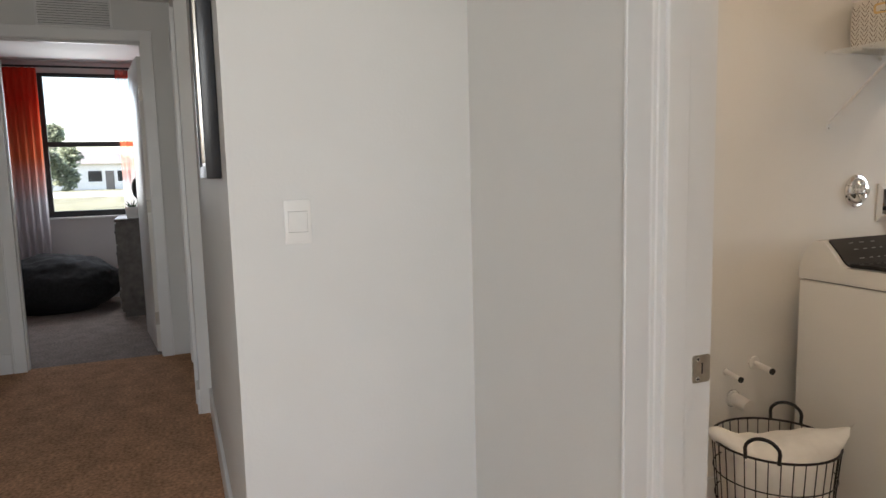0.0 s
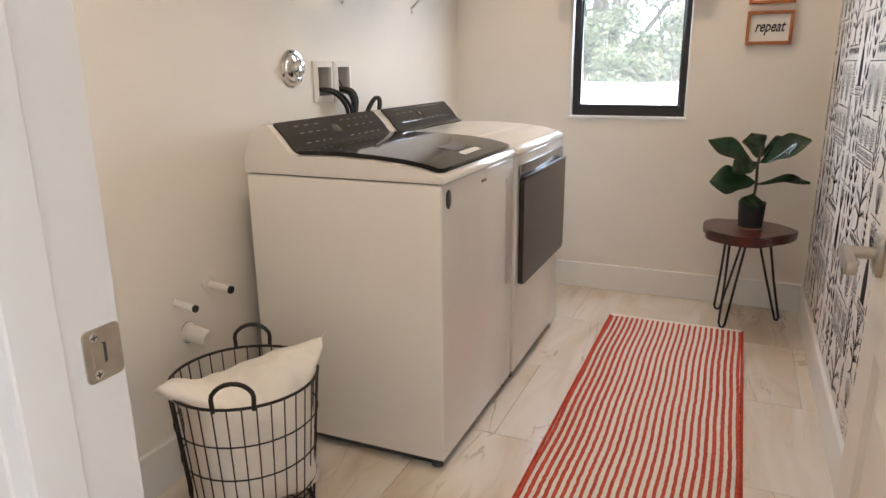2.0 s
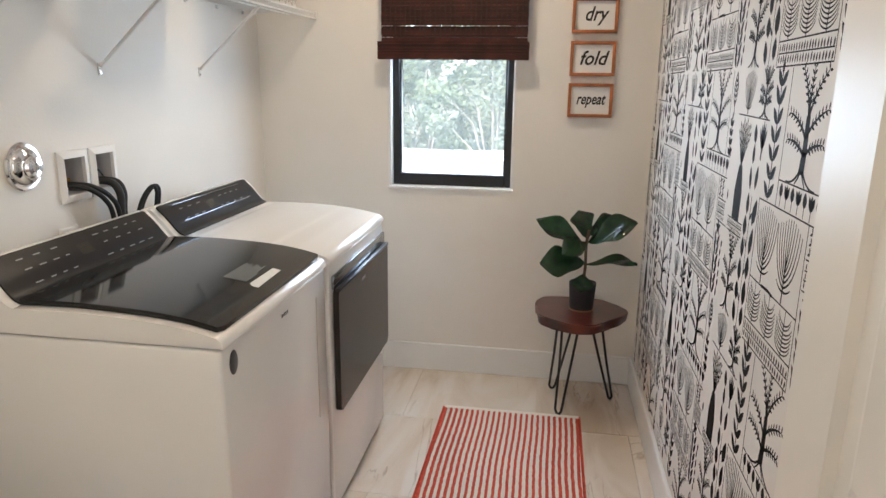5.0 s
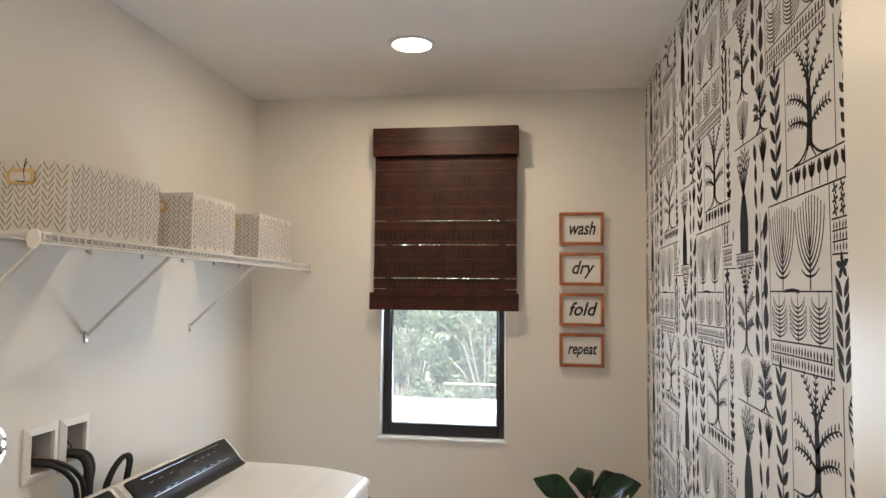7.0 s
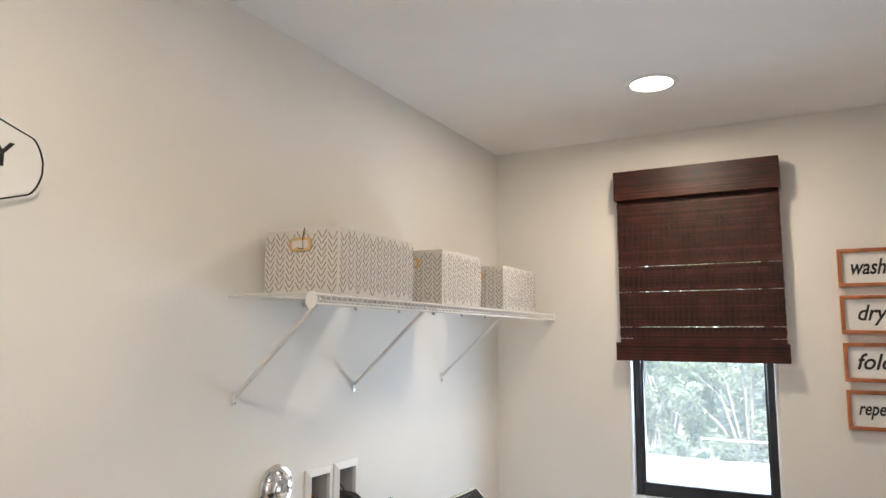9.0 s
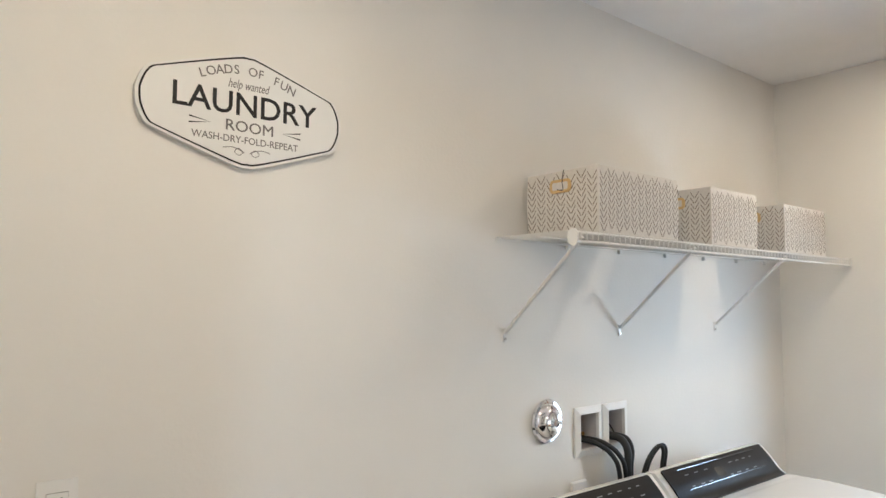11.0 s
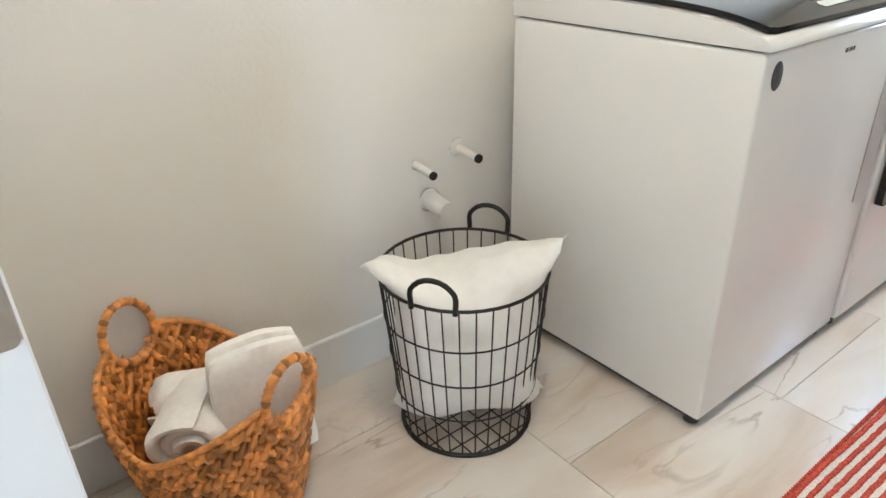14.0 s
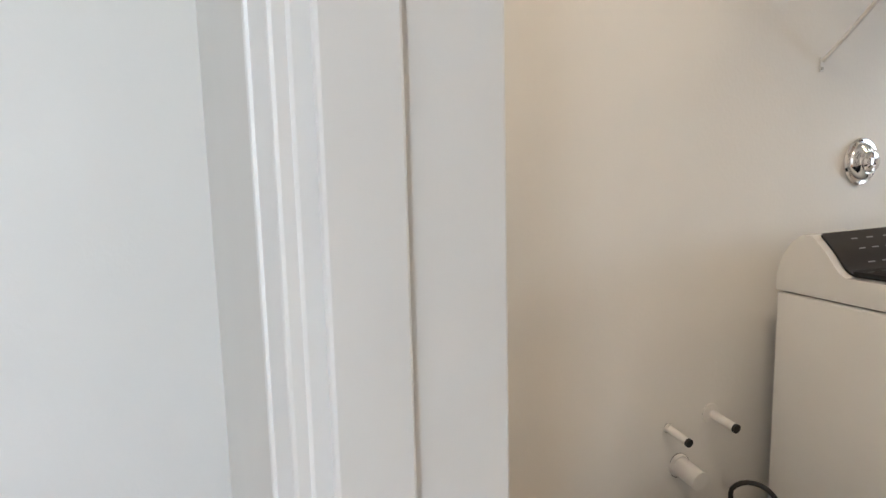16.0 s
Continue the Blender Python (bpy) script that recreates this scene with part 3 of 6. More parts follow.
# ---- plumbing on the wall ----
ob_ = thing("washer_outlet_box", (0, 0, 0), "white recessed plastic washer outlet box with hoses", "outlet box")
for y0, y1 in ((1.642, 1.767), (1.774, 1.896)):
    bm = bmesh.new()
    a, b, z0, z1, w = y0, y1, 1.020, 1.163, 0.021
    loops = [[bm.verts.new((x, yy, zz)) for yy, zz in ((a + g, z0 + g), (b - g, z0 + g), (b - g, z1 - g), (a + g, z1 - g))] for x, g in ((0.0005, 0.0), (0.005, 0.0), (0.0065, 0.0012), (0.0125, w - 0.003), (0.0125, w - 0.001), (0.0115, w), (0.0005, w))]
    for p, q in zip(loops, loops[1:] + loops[:1]):
        for k in range(4):
            bm.faces.new((p[k], p[(k + 1) % 4], q[(k + 1) % 4], q[k]))
    bmesh.ops.recalc_face_normals(bm, faces=bm.faces[:])
    part("flange", bm, M_PLASTW, ob_, "mitred white flange")
    bm = bmesh.new()
    for d in ((-0.085, -0.080, a + w - 0.006, b - w + 0.006, z0 + w - 0.006, z1 - w + 0.006), (-0.080, 0.001, a + w - 0.006, a + w, z0 + w, z1 - w), (-0.080, 0.001, b - w, b - w + 0.006, z0 + w, z1 - w), (-0.080, 0.001, a + w, b - w, z1 - w, z1 - w + 0.005), (-0.080, 0.001, a + w, b - w, z0 + w - 0.005, z0 + w)):
        box(bm, *d)
    part("tray", bm, mat("tray_plastic", (0.55, 0.52, 0.5), 0.5, var=0.03), ob_)
M_BRASS = mat("brass", (0.62, 0.40, 0.16), 0.25, 1.0, var=0.08, scale=60)
M_COPPER = mat("copper", (0.72, 0.36, 0.22), 0.3, 1.0, var=0.12, scale=50)
for yv in (1.682, 1.712):
    bm = bmesh.new()
    cyl(bm, (-0.045, yv, 1.044), (-0.045, yv, 1.085), 0.008)
    cyl(bm, (-0.075, yv, 1.078), (-0.020, yv, 1.078), 0.006)
    box(bm, -0.052, -0.038, yv - 0.012, yv + 0.012, 1.085, 1.093, 0.003, 1)
    part("valve", bm, M_BRASS, ob_, "brass tap valve")
    bm = bmesh.new(); cyl(bm, (-0.062, yv + 0.004, 1.042), (-0.062, yv + 0.004, 1.122), 0.0055, seg=14); part("supply_pipe", bm, M_COPPER, ob_, "bare copper supply pipe", smooth=50)
for i, (ya, yb, r) in enumerate(((1.686, 1.79, 0.0072), (1.715, 1.82, 0.0072), (1.80, 1.83, 0.0115), (1.826, 1.845, 0.008))):
    hose = curve_pts([(-0.045, ya, 1.062), (-0.01, ya + 0.01, 1.064), (0.03, ya + 0.03, 1.055), (0.05, (ya + yb) / 2 + 0.02, 1.02), (0.052, yb, 0.96), (0.05, yb + 0.01, 0.80)], 6)
    bm = bmesh.new(); tube(bm, hose, r, 10); part("hose", bm, M_RUBBER, ob_, "black rubber hose", smooth=60)
bm = bmesh.new(); tube(bm, curve_pts([(-0.07, 1.80, 1.13), (-0.03, 1.81, 1.12), (0.0, 1.82, 1.09), (0.02, 1.825, 1.05)], 5), 0.002, 6); part("hose", bm, M_RUBBER, ob_, "thin black cable")

cord = thing("power_cord", (0.03, 1.98, 0.99), "thick black dryer power cord by the wall", "cord")
for dy in (0, 0.014):
    bm = bmesh.new(); tube(bm, curve_pts([(0.010, -0.070 + dy, -0.15), (0.014, -0.062 + dy, -0.06), (0.024, -0.040 + dy, 0.000), (0.040, -0.012 + dy, 0.034), (0.046, 0.004 + dy, 0.018), (0.036, 0.008 + dy, -0.04), (0.02, 0.012 + dy, -0.15)], 6), 0.0062, 8); part("cable", bm, M_RUBBER, cord, smooth=60)
bm = bmesh.new(); box(bm, -0.03, -0.018, -0.36, -0.29, -0.10, -0.035, 0.004, 1)
part("plug_plate", bm, M_PLASTW, cord, "white cover plate behind the washer")

knob = thing("chrome_wall_cap", (0, 1.523, 1.139), "polished chrome round cap on the wall", "wall cap")
bm = bmesh.new()
lathe(bm, [(0.0, 0), (0.060, 0.0), (0.062, 0.006), (0.058, 0.010), (0.050, 0.011), (0.048, 0.015), (0.042, 0.021), (0.034, 0.024), (0.031, 0.028)], (0, 0, 0), "X", 40)
part("escutcheon", bm, M_CHROME, knob, smooth=35)
bm = bmesh.new()
lathe(bm, [(0.0, 0.027), (0.028, 0.027), (0.029, 0.034), (0.024, 0.040), (0.012, 0.042), (0.010, 0.037), (0.0, 0.037)], (0, 0, 0), "X", 32)
part("cap", bm, M_CHROME, knob, smooth=35)

M_GAP = mat("shadow_gap_plastic", (0.30, 0.29, 0.27), 0.6, var=0.05)
M_PVC = mat("white_pvc", (0.78, 0.75, 0.70), 0.4, var=0.02, scale=25)
for (y, z, r, ln, nm, lab, dark) in ((0.905, 0.515, 0.0095, 0.070, "stub_pipe", "white painted stub pipe with dark open end", True), (1.038, 0.530, 0.0105, 0.082, "stub_pipe", "white painted stub pipe with round wall flange", True), (0.942, 0.412, 0.024, 0.070, "drain_pipe", "short wide white plastic drain stub", False)):
    p = thing(nm, (0, y, z), lab, "pipe", "capped laundry tub pipes")
    bm = bmesh.new(); cyl(bm, (0, 0, 0), (ln, 0.004, -0.012), r, seg=20); part("pipe", bm, M_PVC, p, smooth=50)
    bm = bmesh.new()
    fr = r * (2.4 if y > 1 else 1.25)
    lathe(bm, [(0, 0.0), (fr, 0.0), (fr * 0.96, 0.004), (r * 1.05, 0.008)], (0, 0, 0), "X", 24); part("flange", bm, M_PVC, p, smooth=40)
    bm = bmesh.new()
    ring = [(fr * ((0.98 if y > 1 else 1.03) + 0.17 * noise.noise(Vector((math.cos(a * 0.449) * 1.7, math.sin(a * 0.449) * 1.7, y * 9)))), a * 0.449) for a in range(14)]
    extrude(bm, [(q * math.cos(a), q * math.sin(a)) for q, a in ring], 0.0008, (0.0002, 0, 0), (0, 1, 0), (0, 0, 1))
    part("wall_gap", bm, M_GAP, p, "ragged cut in the plaster round the pipe")
    bm = bmesh.new(); cyl(bm, (ln - 0.006, 0.004, -0.0115), (ln + 0.001, 0.004, -0.0123), r * (1.08 if dark else 0.9), seg=20); part("end_cap", bm, M_RUBBER if dark else M_PVC, p, "black end cap" if dark else "")

# ---- outlet and switch ----
def wall_plate(name, m_loc, rz, w, h, label, rocker):
    p = thing(name, m_loc, label, name.replace("_", " "), rz=rz)
    hh_, g = (h * 0.23, 0.006) if rocker else (h * 0.29, 0.0)
    bm = bmesh.new(); box(bm, 0, 0.0045, -w / 2, w / 2, -h / 2, h / 2, 0.002, 2); part("plate", bm, M_PLASTW, p, smooth=40)
    bm = bmesh.new(); box(bm, 0.003, 0.0052, -w * 0.27 - g, w * 0.27 + g, -hh_ - 0.001, hh_ + 0.001); part("gap", bm, M_GAP, p)
    bm = bmesh.new(); box(bm, 0.003, 0.0068, -w * 0.262 - g, w * 0.262 + g, -hh_, hh_, 0.0012, 1); part("rocker" if rocker else "receptacle", bm, M_PLASTW, p)
    for s in (-1, 1):
        bm = bmesh.new(); cyl(bm, (0.004, 0, s * h * 0.42), (0.0052, 0, s * h * 0.42), 0.003, seg=12); part("screw", bm, M_PLASTW, p)
        if not rocker:
            bm = bmesh.new()
            for dy, hh in ((-0.007, 0.007), (0.006, 0.0085)):
                box(bm, 0.0060, 0.0072, dy - 0.001, dy + 0.001, s * 0.014 + 0.0, s * 0.014 + hh)
            cyl(bm, (0.0060, 0, s * 0.014 - 0.007), (0.0072, 0, s * 0.014 - 0.007), 0.003, seg=10)
            part("slots", bm, M_CONSOLE, p)
    return p


wall_plate("wall_outlet", (0, 0.3105, 1.1235), 0, 0.063, 0.103, "white duplex outlet in a screwless cover plate", False)
wall_plate("light_switch", (AX, -0.598, 1.136), 0, 0.068, 0.113, "white square rocker light switch plate", True)

# ---- wire shelf with brackets ----
M_WIREW = mat("white_coated_wire", (0.76, 0.745, 0.71), 0.4, var=0.03, scale=40)
SY0, SY1, SZ, SD = 1.322, 2.99, 1.641, 0.272
shelf = thing("wire_shelf", (0, 0, 0), "white vinyl-coated wire shelf along the wall", "shelf")
for x, z in ((0.010, SZ), (0.150, SZ - 0.004), (SD, SZ), (SD + 0.002, SZ - 0.022)):
    bm = bmesh.new()
    tube(bm, [(x, SY0, z), (x, SY1, z)], 0.0032, 6)
    part("rail", bm, M_WIREW, shelf)
n = 76
bm = bmesh.new()
tube(bm, [(0.006, 0, SZ + 0.0035), (SD, 0, SZ + 0.0035), (SD + 0.003, 0, SZ + 0.001), (SD + 0.004, 0, SZ - 0.024)], 0.0016, 5)
wire = part("deck_wire", bm, M_WIREW, shelf)
for k in range(n + 1):
    o = wire if k == 0 else new("deck_wire", wire.data)
    o.parent = shelf
    o.location = (0, (SY0 + 0.004 + (SY1 - SY0 - 0.008) * k / n) * U, 0)
for yb in (1.361, 1.868, 2.453):
    bm = bmesh.new()
    tube(bm, [(0.006, yb, 1.392), (SD - 0.004, yb, SZ - 0.010)], 0.0055, 8)
    box(bm, 0.0005, 0.004, yb - 0.007, yb + 0.007, 1.366, 1.402, 0.001, 1)
    br = part("bracket", bm, M_WIREW, shelf, "diagonal support strut")
    bm = bmesh.new(); cyl(bm, (0.003, yb, 1.374), (0.006, yb, 1.374), 0.004, seg=10); part("screw", bm, M_NICKEL, br)
for yb in (1.62, 1.87, 2.13, 2.38, 2.62, 2.85):
    bm = bmesh.new(); box(bm, 0.0005, 0.012, yb - 0.006, yb + 0.006, SZ - 0.016, SZ + 0.004, 0.002, 1); part("wall_clip", bm, M_WIREW, shelf)
bm = bmesh.new(); box(bm, SD - 0.020, SD + 0.010, 2.984, 2.9985, SZ - 0.028, SZ + 0.008, 0.003, 1); part("end_bracket", bm, M_WIREW, shelf)
bm = bmesh.new()
lathe(bm, [(0, -0.004), (0.020, -0.004), (0.020, 0.0), (0.0, 0.0)], (0, 0, 0), "Y", 24)
bmesh.ops.transform(bm, matrix=Matrix.Translation((SD + 0.004, SY0 - 0.002, SZ - 0.014)) @ Matrix.Diagonal((0.8, 1, 1.05, 1)), verts=bm.verts)
part("tag", bm, M_PLASTW, shelf, "white round end tag")

# ---- storage boxes on the shelf ----
M_CANVAS = mat("canvas_cream", (0.74, 0.70, 0.64), 0.85, var=0.05, scale=90, bump=0.4, bscale=500)
M_PRINT = mat("printed_taupe", (0.27, 0.215, 0.165), 0.8, var=0.25, scale=60)
M_GOLD = mat("brushed_brass", (0.72, 0.52, 0.26), 0.3, 1.0, var=0.06, scale=60)


def herring(bm, origin, ux, uy, w, h, col=0.031, row=0.0165):
    """Rows of slanted printed dashes, mirrored from column to column."""
    rng = random.Random(int(w * 1000))
    o, ux, uy = Vector(origin), Vector(ux), Vector(uy)
    nc = int(w / col)
    for c in range(nc):
        cx = (c + 0.5) * w / nc
        for half in (-1, 1):
            y = 0.004 + (0.5 * row if c % 2 else 0)
            while y < h - 0.024:
                j = rng.uniform(-0.001, 0.001)
                a = (cx + half * 0.0015, y + j)
                b = (cx + half * (w / nc * 0.42), y + 0.019 + j)
                extrude(bm, [(a[0], a[1]), (a[0], a[1] + 0.0040), (b[0], b[1] + 0.0040), (b[0], b[1])][::half], 0.0004, o, ux, uy)
                y += row
    return bm


def storage_box(y0, y1, x1, h, label):
    d, w = x1 - 0.022, y1 - y0
    e = thing("storage_box", (0.022, y0, SZ + 0.0052), label, "storage box", "patterned boxes on the wire shelf")
    bm = bmesh.new()
    t = 0.004
    rings = []
    for i, (ins, z) in enumerate(((0, 0), (0, h * 0.5), (0, h), (t, h), (t, t))):
        bow = 0.0025 if i == 1 else 0.0
        rings.append([bm.verts.new((x, y, z)) for x, y in ((ins - bow, ins - bow), (d - ins + bow, ins - bow), (d - ins + bow, w - ins + bow), (ins - bow, w - ins + bow))])
    for p, q in zip(rings, rings[1:]):
        for k in range(4):
            bm.faces.new((p[k], p[(k + 1) % 4], q[(k + 1) % 4], q[k]))
    bm.faces.new(rings[0][::-1]); bm.faces.new(rings[-1])
    part("body", bm, M_CANVAS, e)
    bm = bmesh.new()
    herring(bm, (d + 0.0028, 0, 0), (0, 1, 0), (0, 0, 1), w, h)
    herring(bm, (0, -0.0028, 0), (1, 0, 0), (0, 0, 1), d, h)
    part("printed_pattern", bm, M_PRINT, e, "dark herringbone dashes")
    bm = bmesh.new()
    c = d * 0.5
    extrude(bm, rounded(c - 0.036, c + 0.036, h * 0.66, h * 0.66 + 0.036, 0.012), 0.003, (0, -0.0026, 0), (1, 0, 0), (0, 0, 1))
    hd = part("label_holder", bm, M_GOLD, e, "brass label holder")
    bm = bmesh.new(); extrude(bm, rounded(c - 0.026, c + 0.026, h * 0.66 + 0.008, h * 0.66 + 0.028, 0.004), 0.0008, (0, -0.0058, 0), (1, 0, 0), (0, 0, 1)); part("label_card", bm, M_CANVAS, hd)
    bm = bmesh.new(); tube(bm, curve_pts([(c + 0.012, -0.004, h + 0.002), (c + 0.008, -0.006, h * 0.85), (c + 0.010, -0.006, h * 0.7), (c - 0.01, -0.006, h * 0.72)], 4), 0.0012, 5); part("tie", bm, M_RUBBER, hd, "thin black tie")
    return e


storage_box(1.434, 1.790, 0.262, 0.172, "large cream storage box with herringbone print")
storage_box(1.978, 2.262, 0.260, 0.176, "medium cream storage box with herringbone print")
storage_box(2.478, 2.815, 0.255, 0.170, "small cream storage box with herringbone print")

# ---- ceiling downlights ----
M_GLOW = emit("lamp_glow", (1.0, 0.86, 0.68), 14 * INDOOR)
for ly in (0.52, 2.383):
    dl = thing("downlight", (0.853, ly, H), "round recessed ceiling light switched on", "ceiling light", "recessed ceiling lights")
    bm = bmesh.new(); lathe(bm, [(0.070, -0.0035), (0.072, -0.006), (0.084, -0.004), (0.086, 0.0), (0.070, 0.0)], seg=48); part("trim_ring", bm, M_PLASTW, dl, smooth=40)
    bm = bmesh.new(); lathe(bm, [(0.0, -0.004), (0.0695, -0.004), (0.0695, -0.001), (0.0, -0.001)], seg=48); part("diffuser", bm, M_GLOW, dl, "glowing white diffuser")

# ---- woven blind ----
M_REED = mat("dark_reed", (0.040, 0.0095, 0.0054), 0.42, var=0.55, scale=14, island=0.65, spec=0.3)
M_THREAD = mat("dark_thread", (0.030, 0.010, 0.006), 0.7, var=0.2, scale=60)
bx0, bx1 = 0.582, 1.209
blind = thing("woven_blind", (0, 2.945, 0), "dark brown woven wood roman blind half lowered", "blind")


def reeds(bm, z0, z1, y, gaps=(), bow=0.0, x0=bx0, x1=bx1):
    rng = random.Random(int(z0 * 100))
    z = z0
    while z < z1:
        h = rng.choice((0.0028, 0.0036, 0.0048, 0.0062))
        skip = any(z <= g < z + h for g in gaps)
        if skip:
            gaps = [g for g in gaps if g >= z + h]
            h = 0.0023
        if not skip:
            yy = y + rng.uniform(-0.0012, 0.0012)
            box(bm, x0 + rng.uniform(0, 0.003), x1 - rng.uniform(0, 0.003), yy - 0.0016, yy + 0.0016, z, min(z + h, z1))
        z += h


bm = bmesh.new(); reeds(bm, 1.520, 2.125, 0.004, gaps=(1.540, 1.590, 1.732, 1.837)); tagged(part("slats", bm, M_REED, blind), kind="stuff")
bm = bmesh.new(); reeds(bm, 2.118, 2.240, -0.030, x0=bx0 - 0.004, x1=bx1 + 0.004); val = part("valance", bm, M_REED, blind, "flat woven valance over the headrail"); tagged(val, kind="stuff")
boxpart("headrail", (bx0, bx1, -0.024, 0.052, 2.205, 2.236), M_REED, blind, 0.002)
for s in (bx0 - 0.004, bx1 + 0.001):
    boxpart("valance_return", (s, s + 0.003, -0.030, 0.052, 2.118, 2.240), M_REED, blind)
bm = bmesh.new()
reeds(bm, 1.452, 1.522, -0.016, x0=bx0 - 0.013, x1=bx1 + 0.008); part("bottom_fold", bm, M_REED, blind, "folded hem stack")
bm = bmesh.new(); reeds(bm, 1.448, 1.520, -0.004, x0=bx0 - 0.013, x1=bx1 + 0.008); part("bottom_fold", bm, M_REED, blind)
bm = bmesh.new()
k = bx0 + 0.02
while k < bx1 - 0.01:
    box(bm, k - 0.0022, k + 0.0022, 0.0006, 0.0016, 1.52, 2.12)
    k += 0.0215
part("threads", bm, M_THREAD, blind, "upright binding threads")

# ---- text ----


def words(s, size, material, parent, m, shear=0.0, bold=0.0, depth=0.0004, spacing=1.0, name="lettering", width=None, label=""):
    c = bpy.data.curves.new(name, "FONT")
    c.body, c.size, c.shear, c.offset, c.extrude = s, size, shear, bold, depth
    c.align_x, c.align_y, c.space_character, c.resolution_u = "CENTER", "CENTER", spacing, 3
    tmp = new("text_work", c)
    dg = bpy.context.evaluated_depsgraph_get()
    me = bpy.data.meshes.new_from_object(tmp.evaluated_get(dg))
    bpy.data.objects.remove(tmp)
    me.name = name
    if width:
        xs = [v.co.x for v in me.vertices]
        k = width / (max(xs) - min(xs))
        me.transform(Matrix.Diagonal((k, 1, 1, 1)))
    me.transform(Matrix.Diagonal((U, U, U, 1)) @ m)
    me.materials.clear()
    me.materials.append(material)
    ob = new(name, me)
    ob.parent = parent
    if label:
        ob["label"] = label
    return ob


TO_NORTH = Matrix.Rotation(radians(90), 4, "X")  # text on a wall seen towards +y
TO_WEST = Matrix.Rotation(radians(90), 4, "Z") @ Matrix.Rotation(radians(90), 4, "X")
M_INK = mat("black_ink", (0.012, 0.011, 0.010), 0.6, var=0.1, scale=60)
M_OAK = mat("stained_frame_wood", (0.40, 0.135, 0.042), 0.45, var=0.35, scale=18, bump=0.2, bscale=90, rand=0.12)
M_CARD = mat("white_card", (0.80, 0.79, 0.76), 0.7, var=0.01, scale=20)

for word, ztop, wd in (("wash", 1.872, 0.110), ("dry", 1.700, 0.095), ("fold", 1.528, 0.120), ("repeat", 1.358, 0.122)):
    sg = thing("framed_sign", (1.4785, L - 0.001, ztop - 0.070), "small wood-framed sign reading %s in black script" % word, "sign", "wash dry fold repeat signs", rz=0)
    w, h, b = 0.0925, 0.070, 0.013
    for nm, d in (("frame_top", (-w, w, h - b, h)), ("frame_bottom", (-w, w, -h, -h + b)), ("frame_side", (-w, -w + b, -h + b, h - b)), ("frame_side", (w - b, w, -h + b, h - b))):
        boxpart(nm, (d[0], d[1], -0.024, 0, d[2], d[3]), M_OAK, sg, 0.0012)
    boxpart("panel", (-w + b - 0.002, w - b + 0.002, -0.010, -0.002, -h + b - 0.002, h - b + 0.002), M_CARD, sg)
    words(word, 0.080 if word != "repeat" else 0.066, M_INK, sg, Matrix.Translation((0, -0.0108, 0.004 if word in ("dry", "repeat") else 0)) @ TO_NORTH, shear=0.32, bold=0.0013, width=wd)

# plaque over the baskets
pl = thing("laundry_plaque", (0.001, 0.622, 1.858), "white shield-shaped plaque lettered laundry room in black", "sign")
SHAPE = [(-0.215, -0.020), (-0.200, -0.052), (-0.170, -0.066), (-0.030, -0.112), (0.0, -0.116), (0.030, -0.112), (0.170, -0.066), (0.200, -0.052), (0.215, -0.020), (0.217, 0.0), (0.215, 0.020), (0.200, 0.052), (0.170, 0.066), (0.030, 0.112), (0.0, 0.116), (-0.030, 0.112), (-0.170, 0.066), (-0.200, 0.052), (-0.215, 0.020), (-0.217, 0.0)]
SH = curve_pts(SHAPE + SHAPE[:1], 3)[:-1]
bm = bmesh.new(); extrude(bm, SH, 0.012, (0, 0, 0), (0, 1, 0), (0, 0, 1)); part("board", bm, M_CARD, pl)
bm = bmesh.new()
o = [bm.verts.new((0.0124, y * 0.972, z * 0.955)) for y, z in SH]
i_ = [bm.verts.new((0.0124, y * 0.955, z * 0.925)) for y, z in SH]
for k in range(len(SH)):
    q = (k + 1) % len(SH)
    bm.faces.new((o[k], o[q], i_[q], i_[k]))
bmesh.ops.solidify(bm, geom=bm.faces[:], thickness=0.0006)
part("border", bm, M_INK, pl, "thin black border line")
M_GREYINK = mat("grey_ink", (0.16, 0.15, 0.14), 0.6, var=0.1, scale=60)


def plq(s, size, y, z, wd, ink=M_INK, sh=0.0, bold=0.0):
    return words(s, size, ink, pl, Matrix.Translation((0.0124, y, z)) @ TO_WEST, shear=sh, bold=bold, width=wd)


plq("LAUNDRY", 0.066, 0, 0.010, 0.305, bold=0.0006)
plq("ROOM", 0.032, 0.005, -0.034, 0.100, M_GREYINK)
plq("WASH-DRY-FOLD-REPEAT", 0.020, 0, -0.061, 0.225, M_GREYINK)
plq("help wanted", 0.026, 0.0, 0.052, 0.088, M_GREYINK, sh=0.3)
for k, ch in enumerate("LOADS OF FUN"):
    if ch != " ":
        u = (k - 5.5) / 5.5
        words(ch, 0.026, M_GREYINK, pl, Matrix.Translation((0.0124, u * 0.095, 0.083 - 0.022 * u * u)) @ TO_WEST @ Matrix.Rotation(-u * 0.35, 4, "Z"))
for s in (-1, 1):
    bm = bmesh.new()
    for dz in (0.004, -0.004):
        extrude(bm, [(s * 0.075, -0.034), (s * 0.118, -0.034 + dz * 1.6 + 0.0014), (s * 0.118, -0.034 + dz * 1.6 - 0.0014)][::s], 0.0004, (0.0122, 0, 0), (0, 1, 0), (0, 0, 1))
    part("arrow", bm, M_INK, pl, "black pointed ornament")
bm = bmesh.new()
